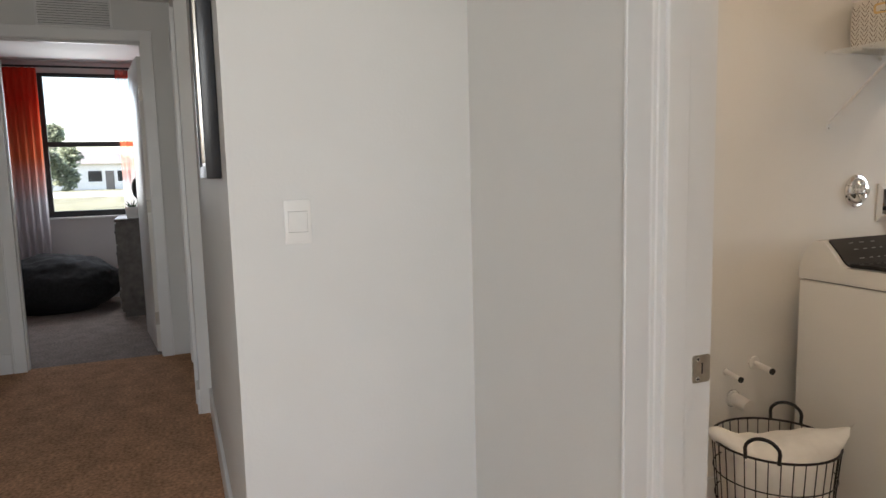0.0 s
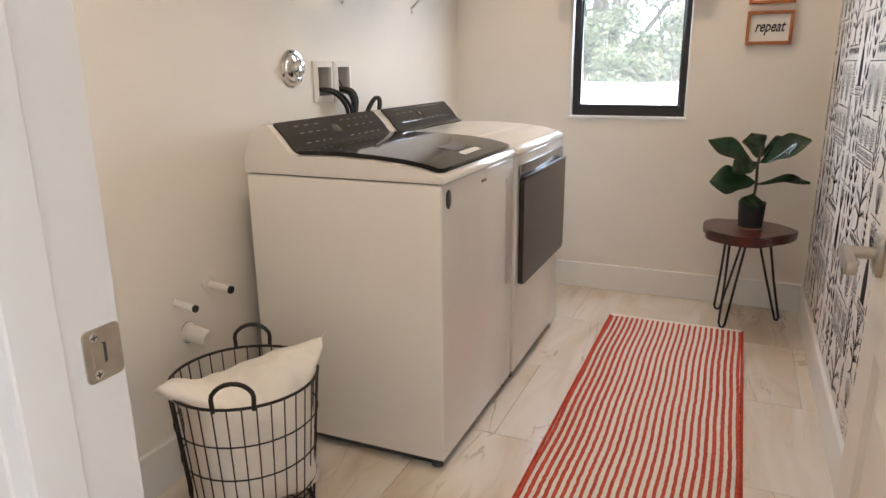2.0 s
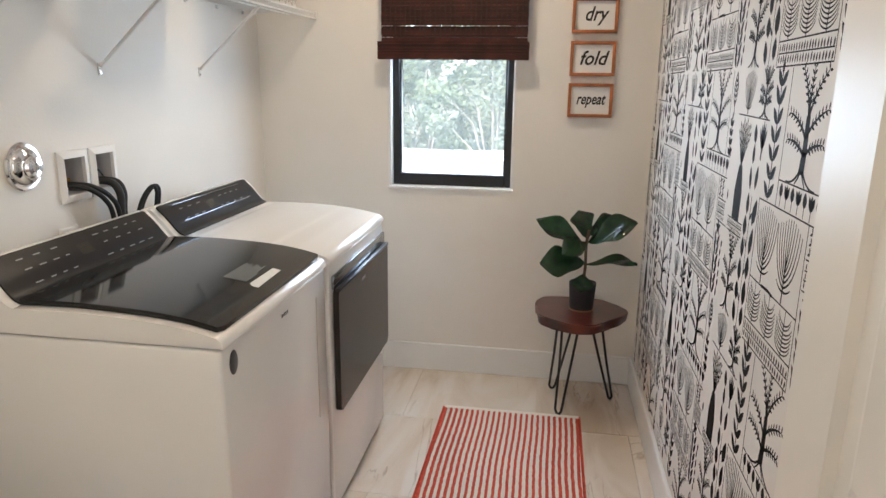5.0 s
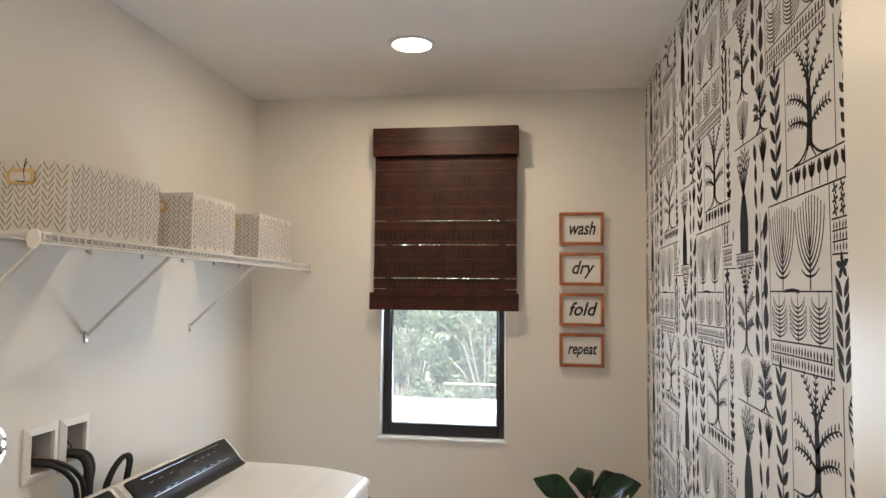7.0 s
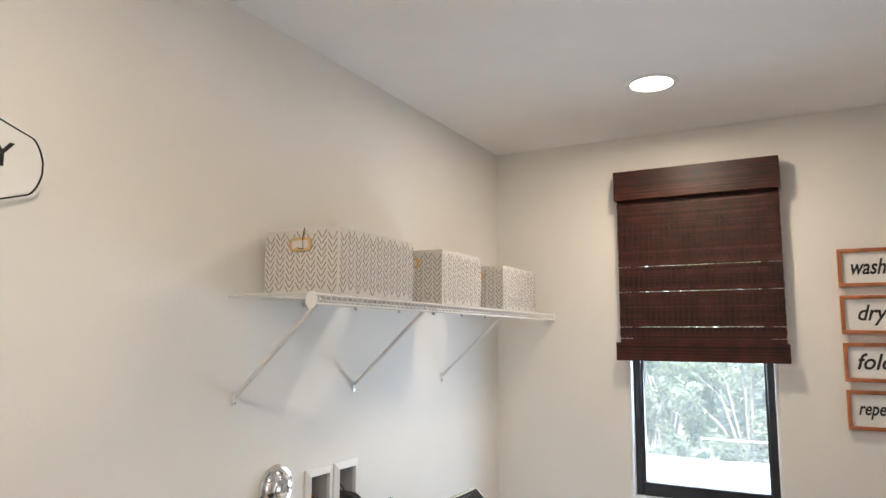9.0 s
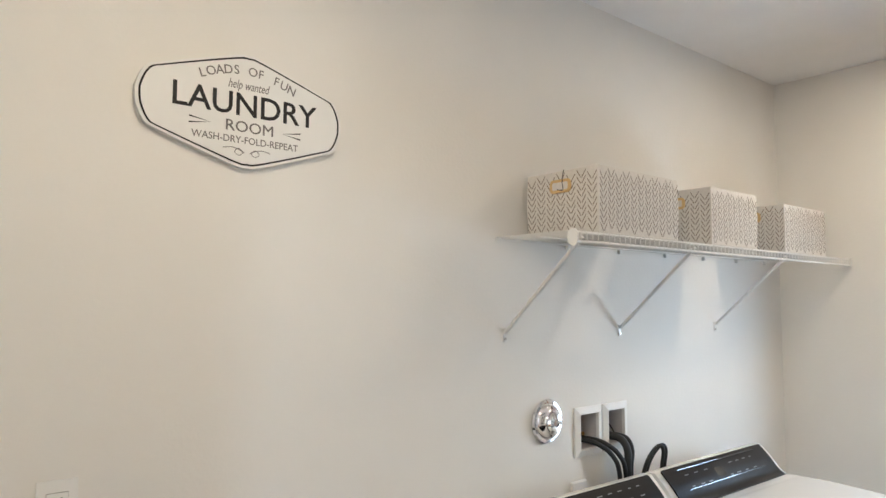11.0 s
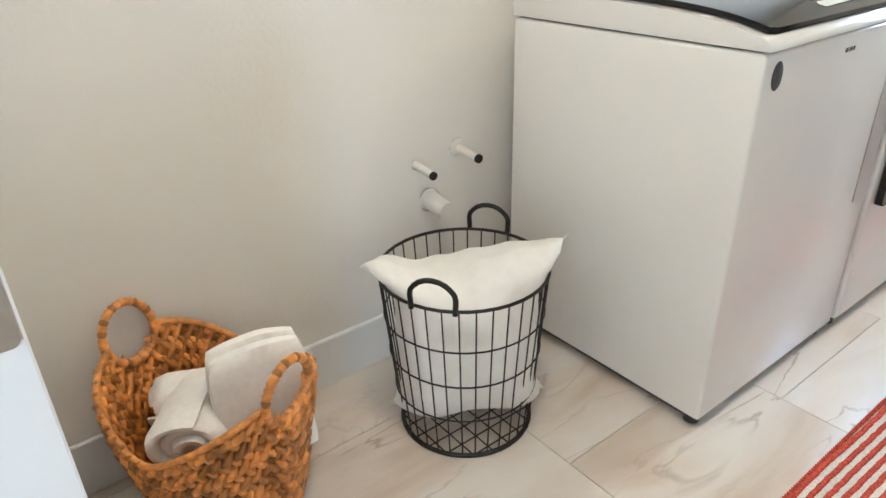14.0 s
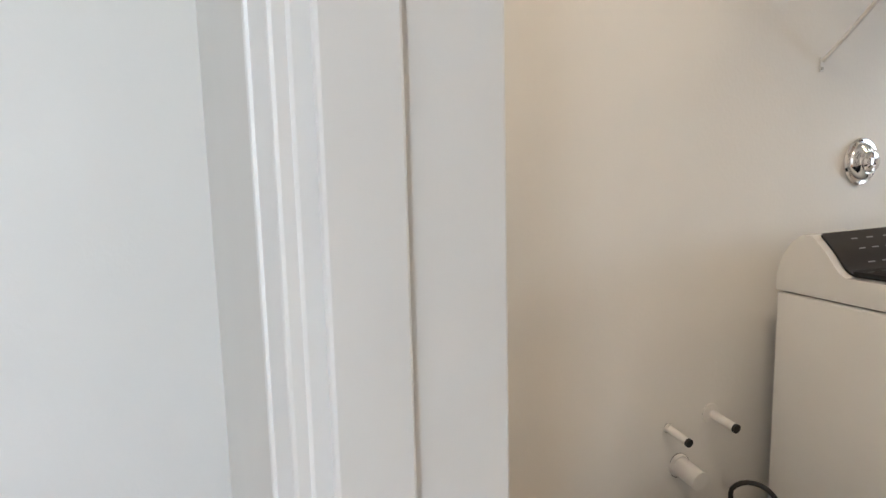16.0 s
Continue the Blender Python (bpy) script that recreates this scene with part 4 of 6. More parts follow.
for s in (-1, 1):
    tube(bm, curve_pts([(0.0124, s * 0.006, -0.086), (0.0124, s * 0.018, -0.078), (0.0124, s * 0.026, -0.086), (0.0124, s * 0.016, -0.092), (0.0124, s * 0.010, -0.084), (0.0124, s * 0.03, -0.077), (0.0124, s * 0.05, -0.080)], 4), 0.0007, 5)
part("scroll", bm, M_GREYINK, pl, "thin scroll ornament")

# ---- rug ----
M_RUGW = mat("cream_cotton", (0.80, 0.75, 0.68), 0.95, var=0.12, scale=160, bump=0.9, bscale=420, spec=0.1)
M_RUGR = mat("red_cotton", (0.56, 0.095, 0.062), 0.95, var=0.4, scale=190, bump=0.9, bscale=420, spec=0.1)
RX0, RX1, RY0, RY1 = 0.927, 1.498, 0.995, 2.618
rug = thing("striped_rug", (0, 0, 0), "red and cream striped flatweave cotton runner", "rug")
ny = 120


def rug_strip(bm, x0, x1, y0, y1, zb, zt, wob):
    rng = random.Random(int(x0 * 10000))
    prev = None
    for j in range(ny + 1):
        y = y0 + (y1 - y0) * j / ny
        s = 0.0025 * math.sin(y * 5.1) + 0.0015 * math.sin(y * 13 + 1)
        dx = rng.uniform(-wob, wob)
        p = [(x0 + s + dx, zb), (x0 + s + dx + (x1 - x0) * 0.25, zt), (x1 + s + dx - (x1 - x0) * 0.25, zt), (x1 + s + dx, zb)]
        ring = [bm.verts.new((x, y, z)) for x, z in p]
        if prev:
            for a in range(3):
                bm.faces.new((prev[a], prev[a + 1], ring[a + 1], ring[a]))
        prev = ring


bm = bmesh.new()
rug_strip(bm, RX0, RX1, RY0, RY1, 0.0005, 0.0048, 0.0)
for y in (RY0, RY1):
    box(bm, RX0 + 0.001, RX1 - 0.001, y - 0.012, y + 0.012, 0.0005, 0.0062, 0.002, 1)
base = part("weave", bm, M_RUGW, rug, "cream ground weave")
NS = 25
pitch = (RX1 - RX0) / NS
for k in range(NS):
    bm = bmesh.new()
    rug_strip(bm, RX0 + k * pitch + pitch * 0.20, RX0 + (k + 1) * pitch - pitch * 0.28, RY0 + 0.012, RY1 - 0.012, 0.0040, 0.0070, 0.0011)
    part("stripe", bm, M_RUGR, rug, "red woven stripe" if k == 0 else "")
for x in (RX0 + 0.001, RX1 - 0.001):
    bm = bmesh.new()
    rng = random.Random(3)
    y = RY0
    while y < RY1:
        cyl(bm, (x - 0.004, y, 0.004), (x + 0.004, y + 0.004, 0.004), 0.0035, seg=5)
        y += 0.009
    part("selvedge", bm, M_RUGR, rug)

# ---- stool with plant ----
M_SLAB = mat("live_edge_wood", (0.070, 0.014, 0.009), 0.28, var=0.5, scale=9, bump=0.2, bscale=40, coat=0.4)
stool = thing("side_stool", (1.470, 2.711, 0), "live-edge dark red wood stool on black hairpin legs", "stool")
rng = random.Random(11)
outl = []
for k in range(40):
    a = k * math.tau / 40
    r = 0.186 + 0.014 * math.sin(3 * a + 0.6) + 0.010 * math.sin(5 * a + 2) + 0.006 * math.sin(9 * a)
    outl.append((r * math.cos(a), r * 0.96 * math.sin(a)))
bm = bmesh.new()
extrude(bm, outl, 0.044, (0, 0, 0.405), (1, 0, 0), (0, 1, 0))
for v in bm.verts:
    if v.co.z < 0.42:
        v.co.x *= 0.955 + 0.03 * math.sin(7 * math.atan2(v.co.y, v.co.x)); v.co.y *= 0.955
bmesh.ops.bevel(bm, geom=[e for e in bm.edges if abs(e.verts[0].co.z - e.verts[1].co.z) < 0.01], offset=0.006, segments=2, affect="EDGES")
part("seat", bm, M_SLAB, stool, "thick slab with bark edge", smooth=50)
for (fx, fy) in ((-0.085, 0.17), (-0.060, -0.075), (0.165, 0.11)):
    bm = bmesh.new()
    d = Vector((fx, fy, 0)).normalized(); s = Vector((-d.y, d.x, 0))
    f = Vector((fx, fy, 0))
    t1, t2 = f * 0.45 + s * 0.042 + Vector((0, 0, 0.405)), f * 0.45 - s * 0.042 + Vector((0, 0, 0.405))
    lo = f + Vector((0, 0, 0.0055))
    tube(bm, [t1, t1.lerp(lo, 0.5) + s * 0.006, lo + s * 0.016 + Vector((0, 0, 0.018)), lo + s * 0.008 + Vector((0, 0, 0.003)), lo, lo - s * 0.008 + Vector((0, 0, 0.003)), lo - s * 0.016 + Vector((0, 0, 0.018)), t2.lerp(lo, 0.5) - s * 0.006, t2], 0.0055, 8)
    leg = part("leg", bm, M_BLACK, stool, "black steel hairpin leg", smooth=60)
    bm = bmesh.new(); c = f * 0.45; box(bm, c.x - 0.035, c.x + 0.035, c.y - 0.035, c.y + 0.035, 0.4015, 0.405); part("mounting_plate", bm, M_BLACK, leg)

plant = thing("potted_fig", (1.482, 2.721, 0.449), "fiddle-leaf fig with dark glossy leaves in black pot", "plant")
bm = bmesh.new(); lathe(bm, [(0.044, 0.0), (0.048, 0.003), (0.055, 0.112), (0.055, 0.115), (0.048, 0.115), (0.046, 0.100), (0, 0.100)]); part("pot", bm, mat("matte_black_pot", (0.018, 0.017, 0.018), 0.6, var=0.2, scale=30), plant, smooth=40)
bm = bmesh.new(); lathe(bm, [(0.0, 0.0), (0.049, 0.0), (0.0495, 0.006), (0.0, 0.006)]); part("saucer", bm, mat("cork", (0.35, 0.2, 0.12), 0.8, var=0.2, scale=60), plant)
bm = bmesh.new(); lathe(bm, [(0.0, 0.098), (0.046, 0.101), (0.0, 0.104)]); part("soil", bm, mat("soil", (0.03, 0.022, 0.016), 0.95, var=0.4, scale=90), plant)
bm = bmesh.new(); tube(bm, curve_pts([(0, 0, 0.10), (0.006, 0.002, 0.18), (0.004, 0.0, 0.27), (0.012, 0.0, 0.335)], 4), 0.006, 8); part("stem", bm, mat("stem_bark", (0.07, 0.05, 0.03), 0.8, var=0.3, scale=60), plant)
M_LEAF = mat("fig_leaf", (0.018, 0.055, 0.020), 0.25, var=0.3, scale=25, coat=0.3, rand=0.25)


def fig_leaf(bm, base, tip, width, normal, curl=0.03):
    base, tip, normal = Vector(base), Vector(tip), Vector(normal).normalized()
    d = tip - base
    side = d.cross(normal).normalized()
    up = side.cross(d).normalized()
    nl, nw = 12, 6
    rows = []
    for i in range(nl + 1):
        t = i / nl
        wv = width * (0.10 + 0.55 * math.sin(math.pi * min(1, t * 1.02)) ** 0.8 + 0.42 * math.exp(-((t - 0.68) / 0.2) ** 2)) * (1 if t < 0.97 else 0.35)
        if i == 0:
            wv = 0.004
        row = []
        for j in range(nw + 1):
            s = j / nw * 2 - 1
            z = -curl * math.sin(math.pi * t) * 0 + curl * (t - t * t) * 2.0 + 0.16 * wv * abs(s) ** 1.5 + 0.006 * math.sin(9 * t + 3 * s)
            row.append(bm.verts.new(base + d * t + side * s * wv + up * z))
        rows.append(row)
    for a, b in zip(rows, rows[1:]):
        for j in range(nw):
            bm.faces.new((a[j], a[j + 1], b[j + 1], b[j]))
    bmesh.ops.solidify(bm, geom=bm.faces[:], thickness=0.0012)


for b, t, wd, nrm in (((0.0, -0.01, 0.20), (-0.178, -0.055, 0.200), 0.068, (0.05, -0.85, 0.55)), ((0.0, 0.0, 0.26), (-0.200, -0.02, 0.375), 0.058, (-0.2, -0.55, 0.8)), ((0.012, 0, 0.285), (0.185, -0.10, 0.395), 0.062, (-0.35, -0.7, 0.6)),
                      ((0.01, 0.01, 0.31), (0.15, 0.10, 0.372), 0.05, (0, -0.55, 0.8)), ((0.01, 0.0, 0.19), (0.205, -0.05, 0.215), 0.048, (0, -0.25, 0.95)), ((0.0, -0.01, 0.15), (-0.01, -0.06, 0.09), 0.045, (0, -0.9, 0.4)),
                      ((0.005, 0, 0.28), (-0.09, -0.09, 0.25), 0.05, (-0.4, -0.8, 0.3)), ((0.01, 0.0, 0.3), (-0.03, 0.08, 0.40), 0.05, (0, -0.9, 0.3))):
    bm = bmesh.new(); fig_leaf(bm, b, t, wd, nrm); part("leaf", bm, M_LEAF, plant, smooth=60)

# ---- wire basket with pillow ----
C = Vector((0.315, 0.797, 0))
RB, RT, HZ = 0.150, 0.182, 0.400
wb = thing("wire_basket", C, "round black wire laundry basket holding a pillow", "basket")
bm = bmesh.new()


def circ(r, z, n=40):
    return [(r * math.cos(k * math.tau / n), r * math.sin(k * math.tau / n), z) for k in range(n)]


tube(bm, circ(RT, HZ), 0.0038, 8, True); part("rim", bm, M_WIREB, wb, smooth=60)
bm = bmesh.new(); tube(bm, circ(RB, 0.006), 0.0055, 8, True); part("base_ring", bm, M_WIREB, wb, smooth=60)
for f in (0.28, 0.52, 0.75):
    bm = bmesh.new(); tube(bm, circ(RB + (RT - RB) * f + 0.002, HZ * f), 0.0020, 6, True); part("hoop", bm, M_WIREB, wb)
for k in range(34):
    a = k * math.tau / 34
    bm = bmesh.new()
    tube(bm, [(RB * math.cos(a), RB * math.sin(a), 0.006), (RT * math.cos(a), RT * math.sin(a), HZ)], 0.0017, 6)
    part("upright", bm, M_WIREB, wb)
for k in range(-3, 4):
    u = k * 0.042
    hl = math.sqrt(RB ** 2 - u ** 2)
    for p, q in (((u, -hl, 0.007), (u, hl, 0.007)), ((-hl, u, 0.010), (hl, u, 0.010))):
        bm = bmesh.new(); tube(bm, [p, q], 0.0018, 5); part("base_wire", bm, M_WIREB, wb)
hd = Vector((0.527, -0.850, 0)); hs = Vector((0.850, 0.527, 0))
for s in (1, -1):
    c = hd * s * RT
    pts = [c + hs * 0.045 + Vector((0, 0, HZ - 0.004))] + [c + hs * 0.045 * math.cos(a) * (1.0 if 0.4 < a < 2.74 else 1.04) + Vector((0, 0, HZ + 0.028 + 0.036 * math.sin(a))) for a in [math.pi * i / 10 for i in range(11)]] + [c - hs * 0.045 + Vector((0, 0, HZ - 0.004))]
    bm = bmesh.new(); tube(bm, pts, 0.0055, 8); part("handle", bm, M_WIREB, wb, smooth=60)

M_LINEN = mat("white_linen", (0.84, 0.82, 0.78), 0.9, var=0.03, scale=30, bump=0.5, bscale=60, spec=0.15)
pil = thing("pillow", C + Vector((0.01, 0.0, 0.055)), "plump off-white pillow stuffed into a wire basket", "pillow")
bm = bmesh.new()
px = Vector((0.494, 0.870, 0)); pn = Vector((0.870, -0.494, 0))
nu, nv = 28, 26
gridf, gridb = [], []
for i in range(nu + 1):
    u = i / nu * 2 - 1
    rf, rb = [], []
    for j in range(nv + 1):
        v = j / nv * 2 - 1
        edge = max(0.0, (1 - abs(u) ** 3.6)) ** 0.55 * max(0.0, (1 - abs(v) ** 5)) ** 0.5
        puff = 0.122 * edge * (1 + 0.12 * math.sin(5 * u + 2 * v))
        halfw = 0.160 + 0.034 * max(0, (-v - 0.55) / 0.45) ** 2 + (0.074 * max(0, (v - 0.5) / 0.5) ** 1.5) - 0.010 * abs(v)
        wr = 0.007 * noise.noise(Vector((u * 3, v * 3, 1.7))) + 0.006 * max(0, v) ** 2 * math.sin(17 * u + 2.0 * math.sin(4 * u))
        top = 0.385 - 0.040 * (1 - abs(u) ** 1.5) * max(0, v) + 0.030 * max(0.0, u) * max(0, v) + (0.007 * math.sin(6 * u) + 0.007 * math.sin(15 * u + 1.5 * math.sin(5 * u)) * (0.6 - 0.4 * u)) * max(0, v)
        z = (v + 1) / 2 * (top - 0.0)
        bow = 0.030 * (abs(u) ** 2) * (1 if v > 0.4 else 0.3)
        cen = px * (u * halfw) + pn * 0.0 + Vector((0, 0, z - bow * 0.3))
        rf.append(bm.verts.new(cen + pn * (puff + wr)))
        rb.append(bm.verts.new(cen - pn * (puff * 1.1 - wr + 0.001)))
    gridf.append(rf); gridb.append(rb)
for g in (gridf, gridb):
    for i in range(nu):
        for j in range(nv):
            bm.faces.new((g[i][j], g[i + 1][j], g[i + 1][j + 1], g[i][j + 1]))
for i in range(nu):
    for j in (0, nv):
        bm.faces.new((gridf[i][j], gridf[i + 1][j], gridb[i + 1][j], gridb[i][j]))
for j in range(nv):
    for i in (0, nu):
        bm.faces.new((gridf[i][j], gridf[i][j + 1], gridb[i][j + 1], gridb[i][j]))
part("pillow_cover", bm, M_LINEN, pil, smooth=80)

# ---- woven basket with towels ----
M_HYA = mat("water_hyacinth", (0.62, 0.262, 0.064), 0.38, var=0.38, scale=40, bump=0.5, bscale=160, island=0.46)
M_HYAS = mat("water_hyacinth_strand", (0.62, 0.262, 0.064), 0.38, var=0.38, scale=40, bump=0.5, bscale=160, rand=0.44)
BC = Vector((0.216, 0.258, 0))
BA = radians(24)
wv = thing("woven_basket", BC, "golden brown woven water hyacinth basket with loop handles", "basket")


def rim_h(a):
    """The rim rises towards the handles and dips under the hole of each."""
    h = 0.246 + 0.112 * abs(math.cos(a - BA)) ** 1.5
    u = 0.196 * math.sin(a - BA)
    if abs(u) < 0.056:
        h = min(h, 0.354 - math.sqrt(0.056 ** 2 - u * u))
    return h


def rad(f, a):
    """The oval wall's radius at height share f and angle a: long axis along the handles."""
    ea, eb = 0.128 + 0.068 * f ** 0.8, 0.112 + 0.056 * f ** 0.8
    return 1.0 / (abs(math.cos(a - BA) / ea) ** 2.3 + abs(math.sin(a - BA) / eb) ** 2.3) ** (1 / 2.3)


bm = bmesh.new()
nst = 56
rows_n = 16


def strand(bm, p, q, r, out):
    """One short plaited strand, plump in the middle."""
    p, q = Vector(p), Vector(q)
    tube(bm, [p, p.lerp(q, 0.22) + out * r * 0.45, p.lerp(q, 0.60) + out * r * 0.6, q], [r * 0.45, r * 0.98, r, r * 0.3], 6)


rng = random.Random(8)
count = 0
for j in range(rows_n):
    for k in range(nst):
        a = (k + 0.5 * (j % 2)) * math.tau / nst
        f0, f1 = j / rows_n, (j + 1.75) / rows_n
        h = rim_h(a)
        a1 = a + 0.125 * (1 if j % 2 else -1)
        p = Vector((rad(f0, a) * math.cos(a), rad(f0, a) * math.sin(a), max(0.006, h * f0)))
        q = Vector((rad(min(f1, 1), a1) * math.cos(a1), rad(min(f1, 1), a1) * math.sin(a1), min(h, h * f1)))
        r = 0.0086 * rng.uniform(0.82, 1.12)
        out = Vector((math.cos(a), math.sin(a), 0))
        if math.cos(a + 0.45) > -0.2 and j >= 6 and count < 300:
            one = bmesh.new(); strand(one, p, q, r, out); part("strand", one, M_HYAS, wv, smooth=70); count += 1
        else:
            strand(bm, p, q, r, out)
weave = tagged(part("woven_wall", bm, M_HYA, wv, "plaited strands", smooth=70), kind="stuff")
bm = bmesh.new()
inner = []
for f in (0.0, 0.3, 0.6, 0.85, 1.0):
    inner.append([bm.verts.new(((rad(f, k * math.tau / nst) + 0.001) * math.cos(k * math.tau / nst), (rad(f, k * math.tau / nst) + 0.001) * math.sin(k * math.tau / nst), max(0.004, rim_h(k * math.tau / nst) * f - 0.004))) for k in range(nst)])
for a_, b_ in zip(inner, inner[1:]):
    for k in range(nst):
        bm.faces.new((a_[k], a_[(k + 1) % nst], b_[(k + 1) % nst], b_[k]))
bm.faces.new(inner[0])
bmesh.ops.solidify(bm, geom=bm.faces[:], thickness=0.003)
part("lining", bm, M_HYA, wv)
bm = bmesh.new()
tube(bm, [(rad(1, k * math.tau / 176) * math.cos(k * math.tau / 176), rad(1, k * math.tau / 176) * math.sin(k * math.tau / 176), rim_h(k * math.tau / 176)) for k in range(176)], 0.0065, 8, True)
part("rim", bm, M_HYA, wv, smooth=70)
for s in (0, math.pi):
    a0 = BA + s
    c = Vector((math.cos(a0), math.sin(a0), 0)); t = Vector((-math.sin(a0), math.cos(a0), 0))
    n = 36
    for k in range(n):
        bm = bmesh.new()
        th0, th1 = math.tau * k / n, math.tau * (k + 1.15) / n
        pts = [c * (rad(1, a0) + 0.002 + 0.010 * math.sin(th)) + t * 0.056 * math.cos(th) + Vector((0, 0, 0.354 + (0.066 if math.sin(th) > 0 else 0.056) * math.sin(th))) for th in (th0, (th0 + th1) / 2, th1)]
        tube(bm, pts, [0.0072, 0.0092, 0.0070], 8)
        part("handle_wrap", bm, M_HYAS, wv, "wrapped loop handle" if k == 0 else "", smooth=70)


M_TERRY = mat("white_terry", (0.90, 0.88, 0.85), 0.95, var=0.04, scale=60, bump=0.35, bscale=420, spec=0.1)
ax = Vector((math.cos(BA), math.sin(BA), 0)); ay = Vector((-math.sin(BA), math.cos(BA), 0))
v1 = Vector((0, 0, 1))


def rolled(name, axis, length, r, turns, flat, parent, seed):
    """A rolled cloth: a thick spiral band swept along its axis, its ends pushed in and out a little from turn to turn."""
    axis = Vector(axis).normalized()
    side = axis.cross(v1).normalized()
    n, m = int(turns * 26), 10
    th = r / (turns + 0.35) * 0.90
    bm = bmesh.new()
    rings = []
    for i in range(n + 1):
        a = turns * math.tau * i / n
        rc = th * 0.55 + (r - th * 1.05) * i / n
        taper = 1.0 if i < n - 6 else 0.35 + 0.65 * (n - i) / 6
        ends = 0.006 * math.sin(a * 0.5 + seed) + 0.004 * noise.noise(Vector((a * 0.6, seed, 0)))
        ring = []
        for rad_, order in ((rc - th * 0.48 * taper, range(m + 1)), (rc + th * 0.48 * taper, range(m, -1, -1))):
            for j in order:
                u = j / m * 2 - 1
                rr = rad_ + 0.0035 * noise.noise(Vector((u * 2.2, a * 0.9, seed)))
                if j in (0, m):
                    rr = rc + (rad_ - rc) * 0.5
                p = side * math.cos(a) * rr * 1.12 + v1 * math.sin(a) * rr * flat
                ring.append(bm.verts.new(p + axis * (u * length / 2 + ends)))
        rings.append(ring)
    k = len(rings[0])
    for p, q in zip(rings, rings[1:]):
        for j in range(k):
            bm.faces.new((p[j], p[(j + 1) % k], q[(j + 1) % k], q[j]))
    bm.faces.new(rings[0]); bm.faces.new(rings[-1][::-1])
    return part(name, bm, M_TERRY, parent, smooth=75)


# rolled towels, one with its end showing
tw = thing("rolled_towel", BC + Vector((0.000, -0.030, 0.236)), "rolled white terry towel in the woven basket", "towel", "white towels in the woven basket")
rolled("cloth", (0.80, -0.52, 0.06), 0.180, 0.074, 2.3, 0.86, tw, 1.3)
tw2 = thing("rolled_towel", BC + Vector((-0.062, 0.012, 0.240)), "rolled white terry towel in the woven basket", "towel", "white towels in the woven basket")
rolled("cloth", (0.42, 0.90, 0.0), 0.205, 0.062, 2.0, 0.85, tw2, 4.1)
# standing folded towel
tw3 = thing("folded_towel", BC + Vector((0.078, 0.075, 0.165)), "folded white terry towel standing in the woven basket", "towel", "white towels in the woven basket")
nd = (ax * 0.85 - ay * 0.53).normalized(); wd_ = nd.cross(v1)
for k, (off, top, wdt) in enumerate(((0.022, 0.222, 0.086), (0.0, 0.230, 0.088), (-0.022, 0.216, 0.084))):
    bm = bmesh.new()
    bmesh.ops.create_cube(bm, size=1.0)
    bmesh.ops.subdivide_edges(bm, edges=bm.edges[:], cuts=9, use_grid_fill=True)
    for v in bm.verts:
        x, y, z = v.co * 2
        g = (1 - 0.35 * abs(y) ** 6) * (1 - 0.30 * abs(z) ** 8)
        w = wdt * (1 + 0.05 * math.sin(3 * z + k)) * (1 - 0.06 * abs(z) ** 6)
        v.co = nd * (off + x * 0.0125 * g + 0.006 * noise.noise(Vector((y * 1.5, z * 1.5, k * 3.1)))) + wd_ * (y * w) + Vector((0, 0, (z + 1) / 2 * (top + 0.008 * math.cos(2.2 * y)) - 0.01)) - nd * (0.045 * (z + 1) / 2)
    part("fold", bm, M_TERRY, tw3, smooth=70)

# ---- laundry door, open into the room ----
door = thing("door_1", (DX1 - 0.004, 0.010, 0), "white two-panel door standing open with nickel lever", "door", "", "structure", rz=-1.7)
dt, dw = 0.032, 0.760
bm = bmesh.new()
ys, zs = [0.0, 0.120, dw - 0.120, dw], [0.008, 0.17, 0.735, 0.955, 1.93, DH - 0.006]


def panel_door(bm, xs, sgn):
    """One face of a door: flat rails and stiles with two sunk, raised-field panels."""
    for i in range(3):
        for j in range(5):
            y0, y1, z0, z1 = ys[i], ys[i + 1], zs[j], zs[j + 1]
            if i == 1 and j in (1, 3):
                lv = [(0, 0), (0.012, -0.009), (0.040, -0.009), (0.060, -0.002)]
                prev = None
                for ins, dp in lv:
                    q = [bm.verts.new((xs + sgn * dp, a, b)) for a, b in ((y0 + ins, z0 + ins), (y1 - ins, z0 + ins), (y1 - ins, z1 - ins), (y0 + ins, z1 - ins))]
                    if prev:
                        for k in range(4):
                            bm.faces.new((prev[k], prev[(k + 1) % 4], q[(k + 1) % 4], q[k]))
                    prev = q
                bm.faces.new(prev)
            else:
                bm.faces.new([bm.verts.new((xs, a, b)) for a, b in ((y0, z0), (y1, z0), (y1, z1), (y0, z1))])


panel_door(bm, -dt / 2 - 0.004, -1)
panel_door(bm, dt / 2 - 0.004, 1)
e0, e1 = -dt / 2 - 0.004, dt / 2 - 0.004
for q in (((e0, 0), (e1, 0)), ((e0, dw), (e1, dw))):
    (a, y), (b, _) = q
    bm.faces.new([bm.verts.new(p) for p in ((a, y, zs[0]), (b, y, zs[0]), (b, y, zs[-1]), (a, y, zs[-1]))])
for z in (zs[0], zs[-1]):
    bm.faces.new([bm.verts.new(p) for p in ((e0, 0, z), (e1, 0, z), (e1, dw, z), (e0, dw, z))])
bmesh.ops.remove_doubles(bm, verts=bm.verts, dist=1e-5)
part("leaf", bm, M_DOORP, door, "moulded white door leaf")
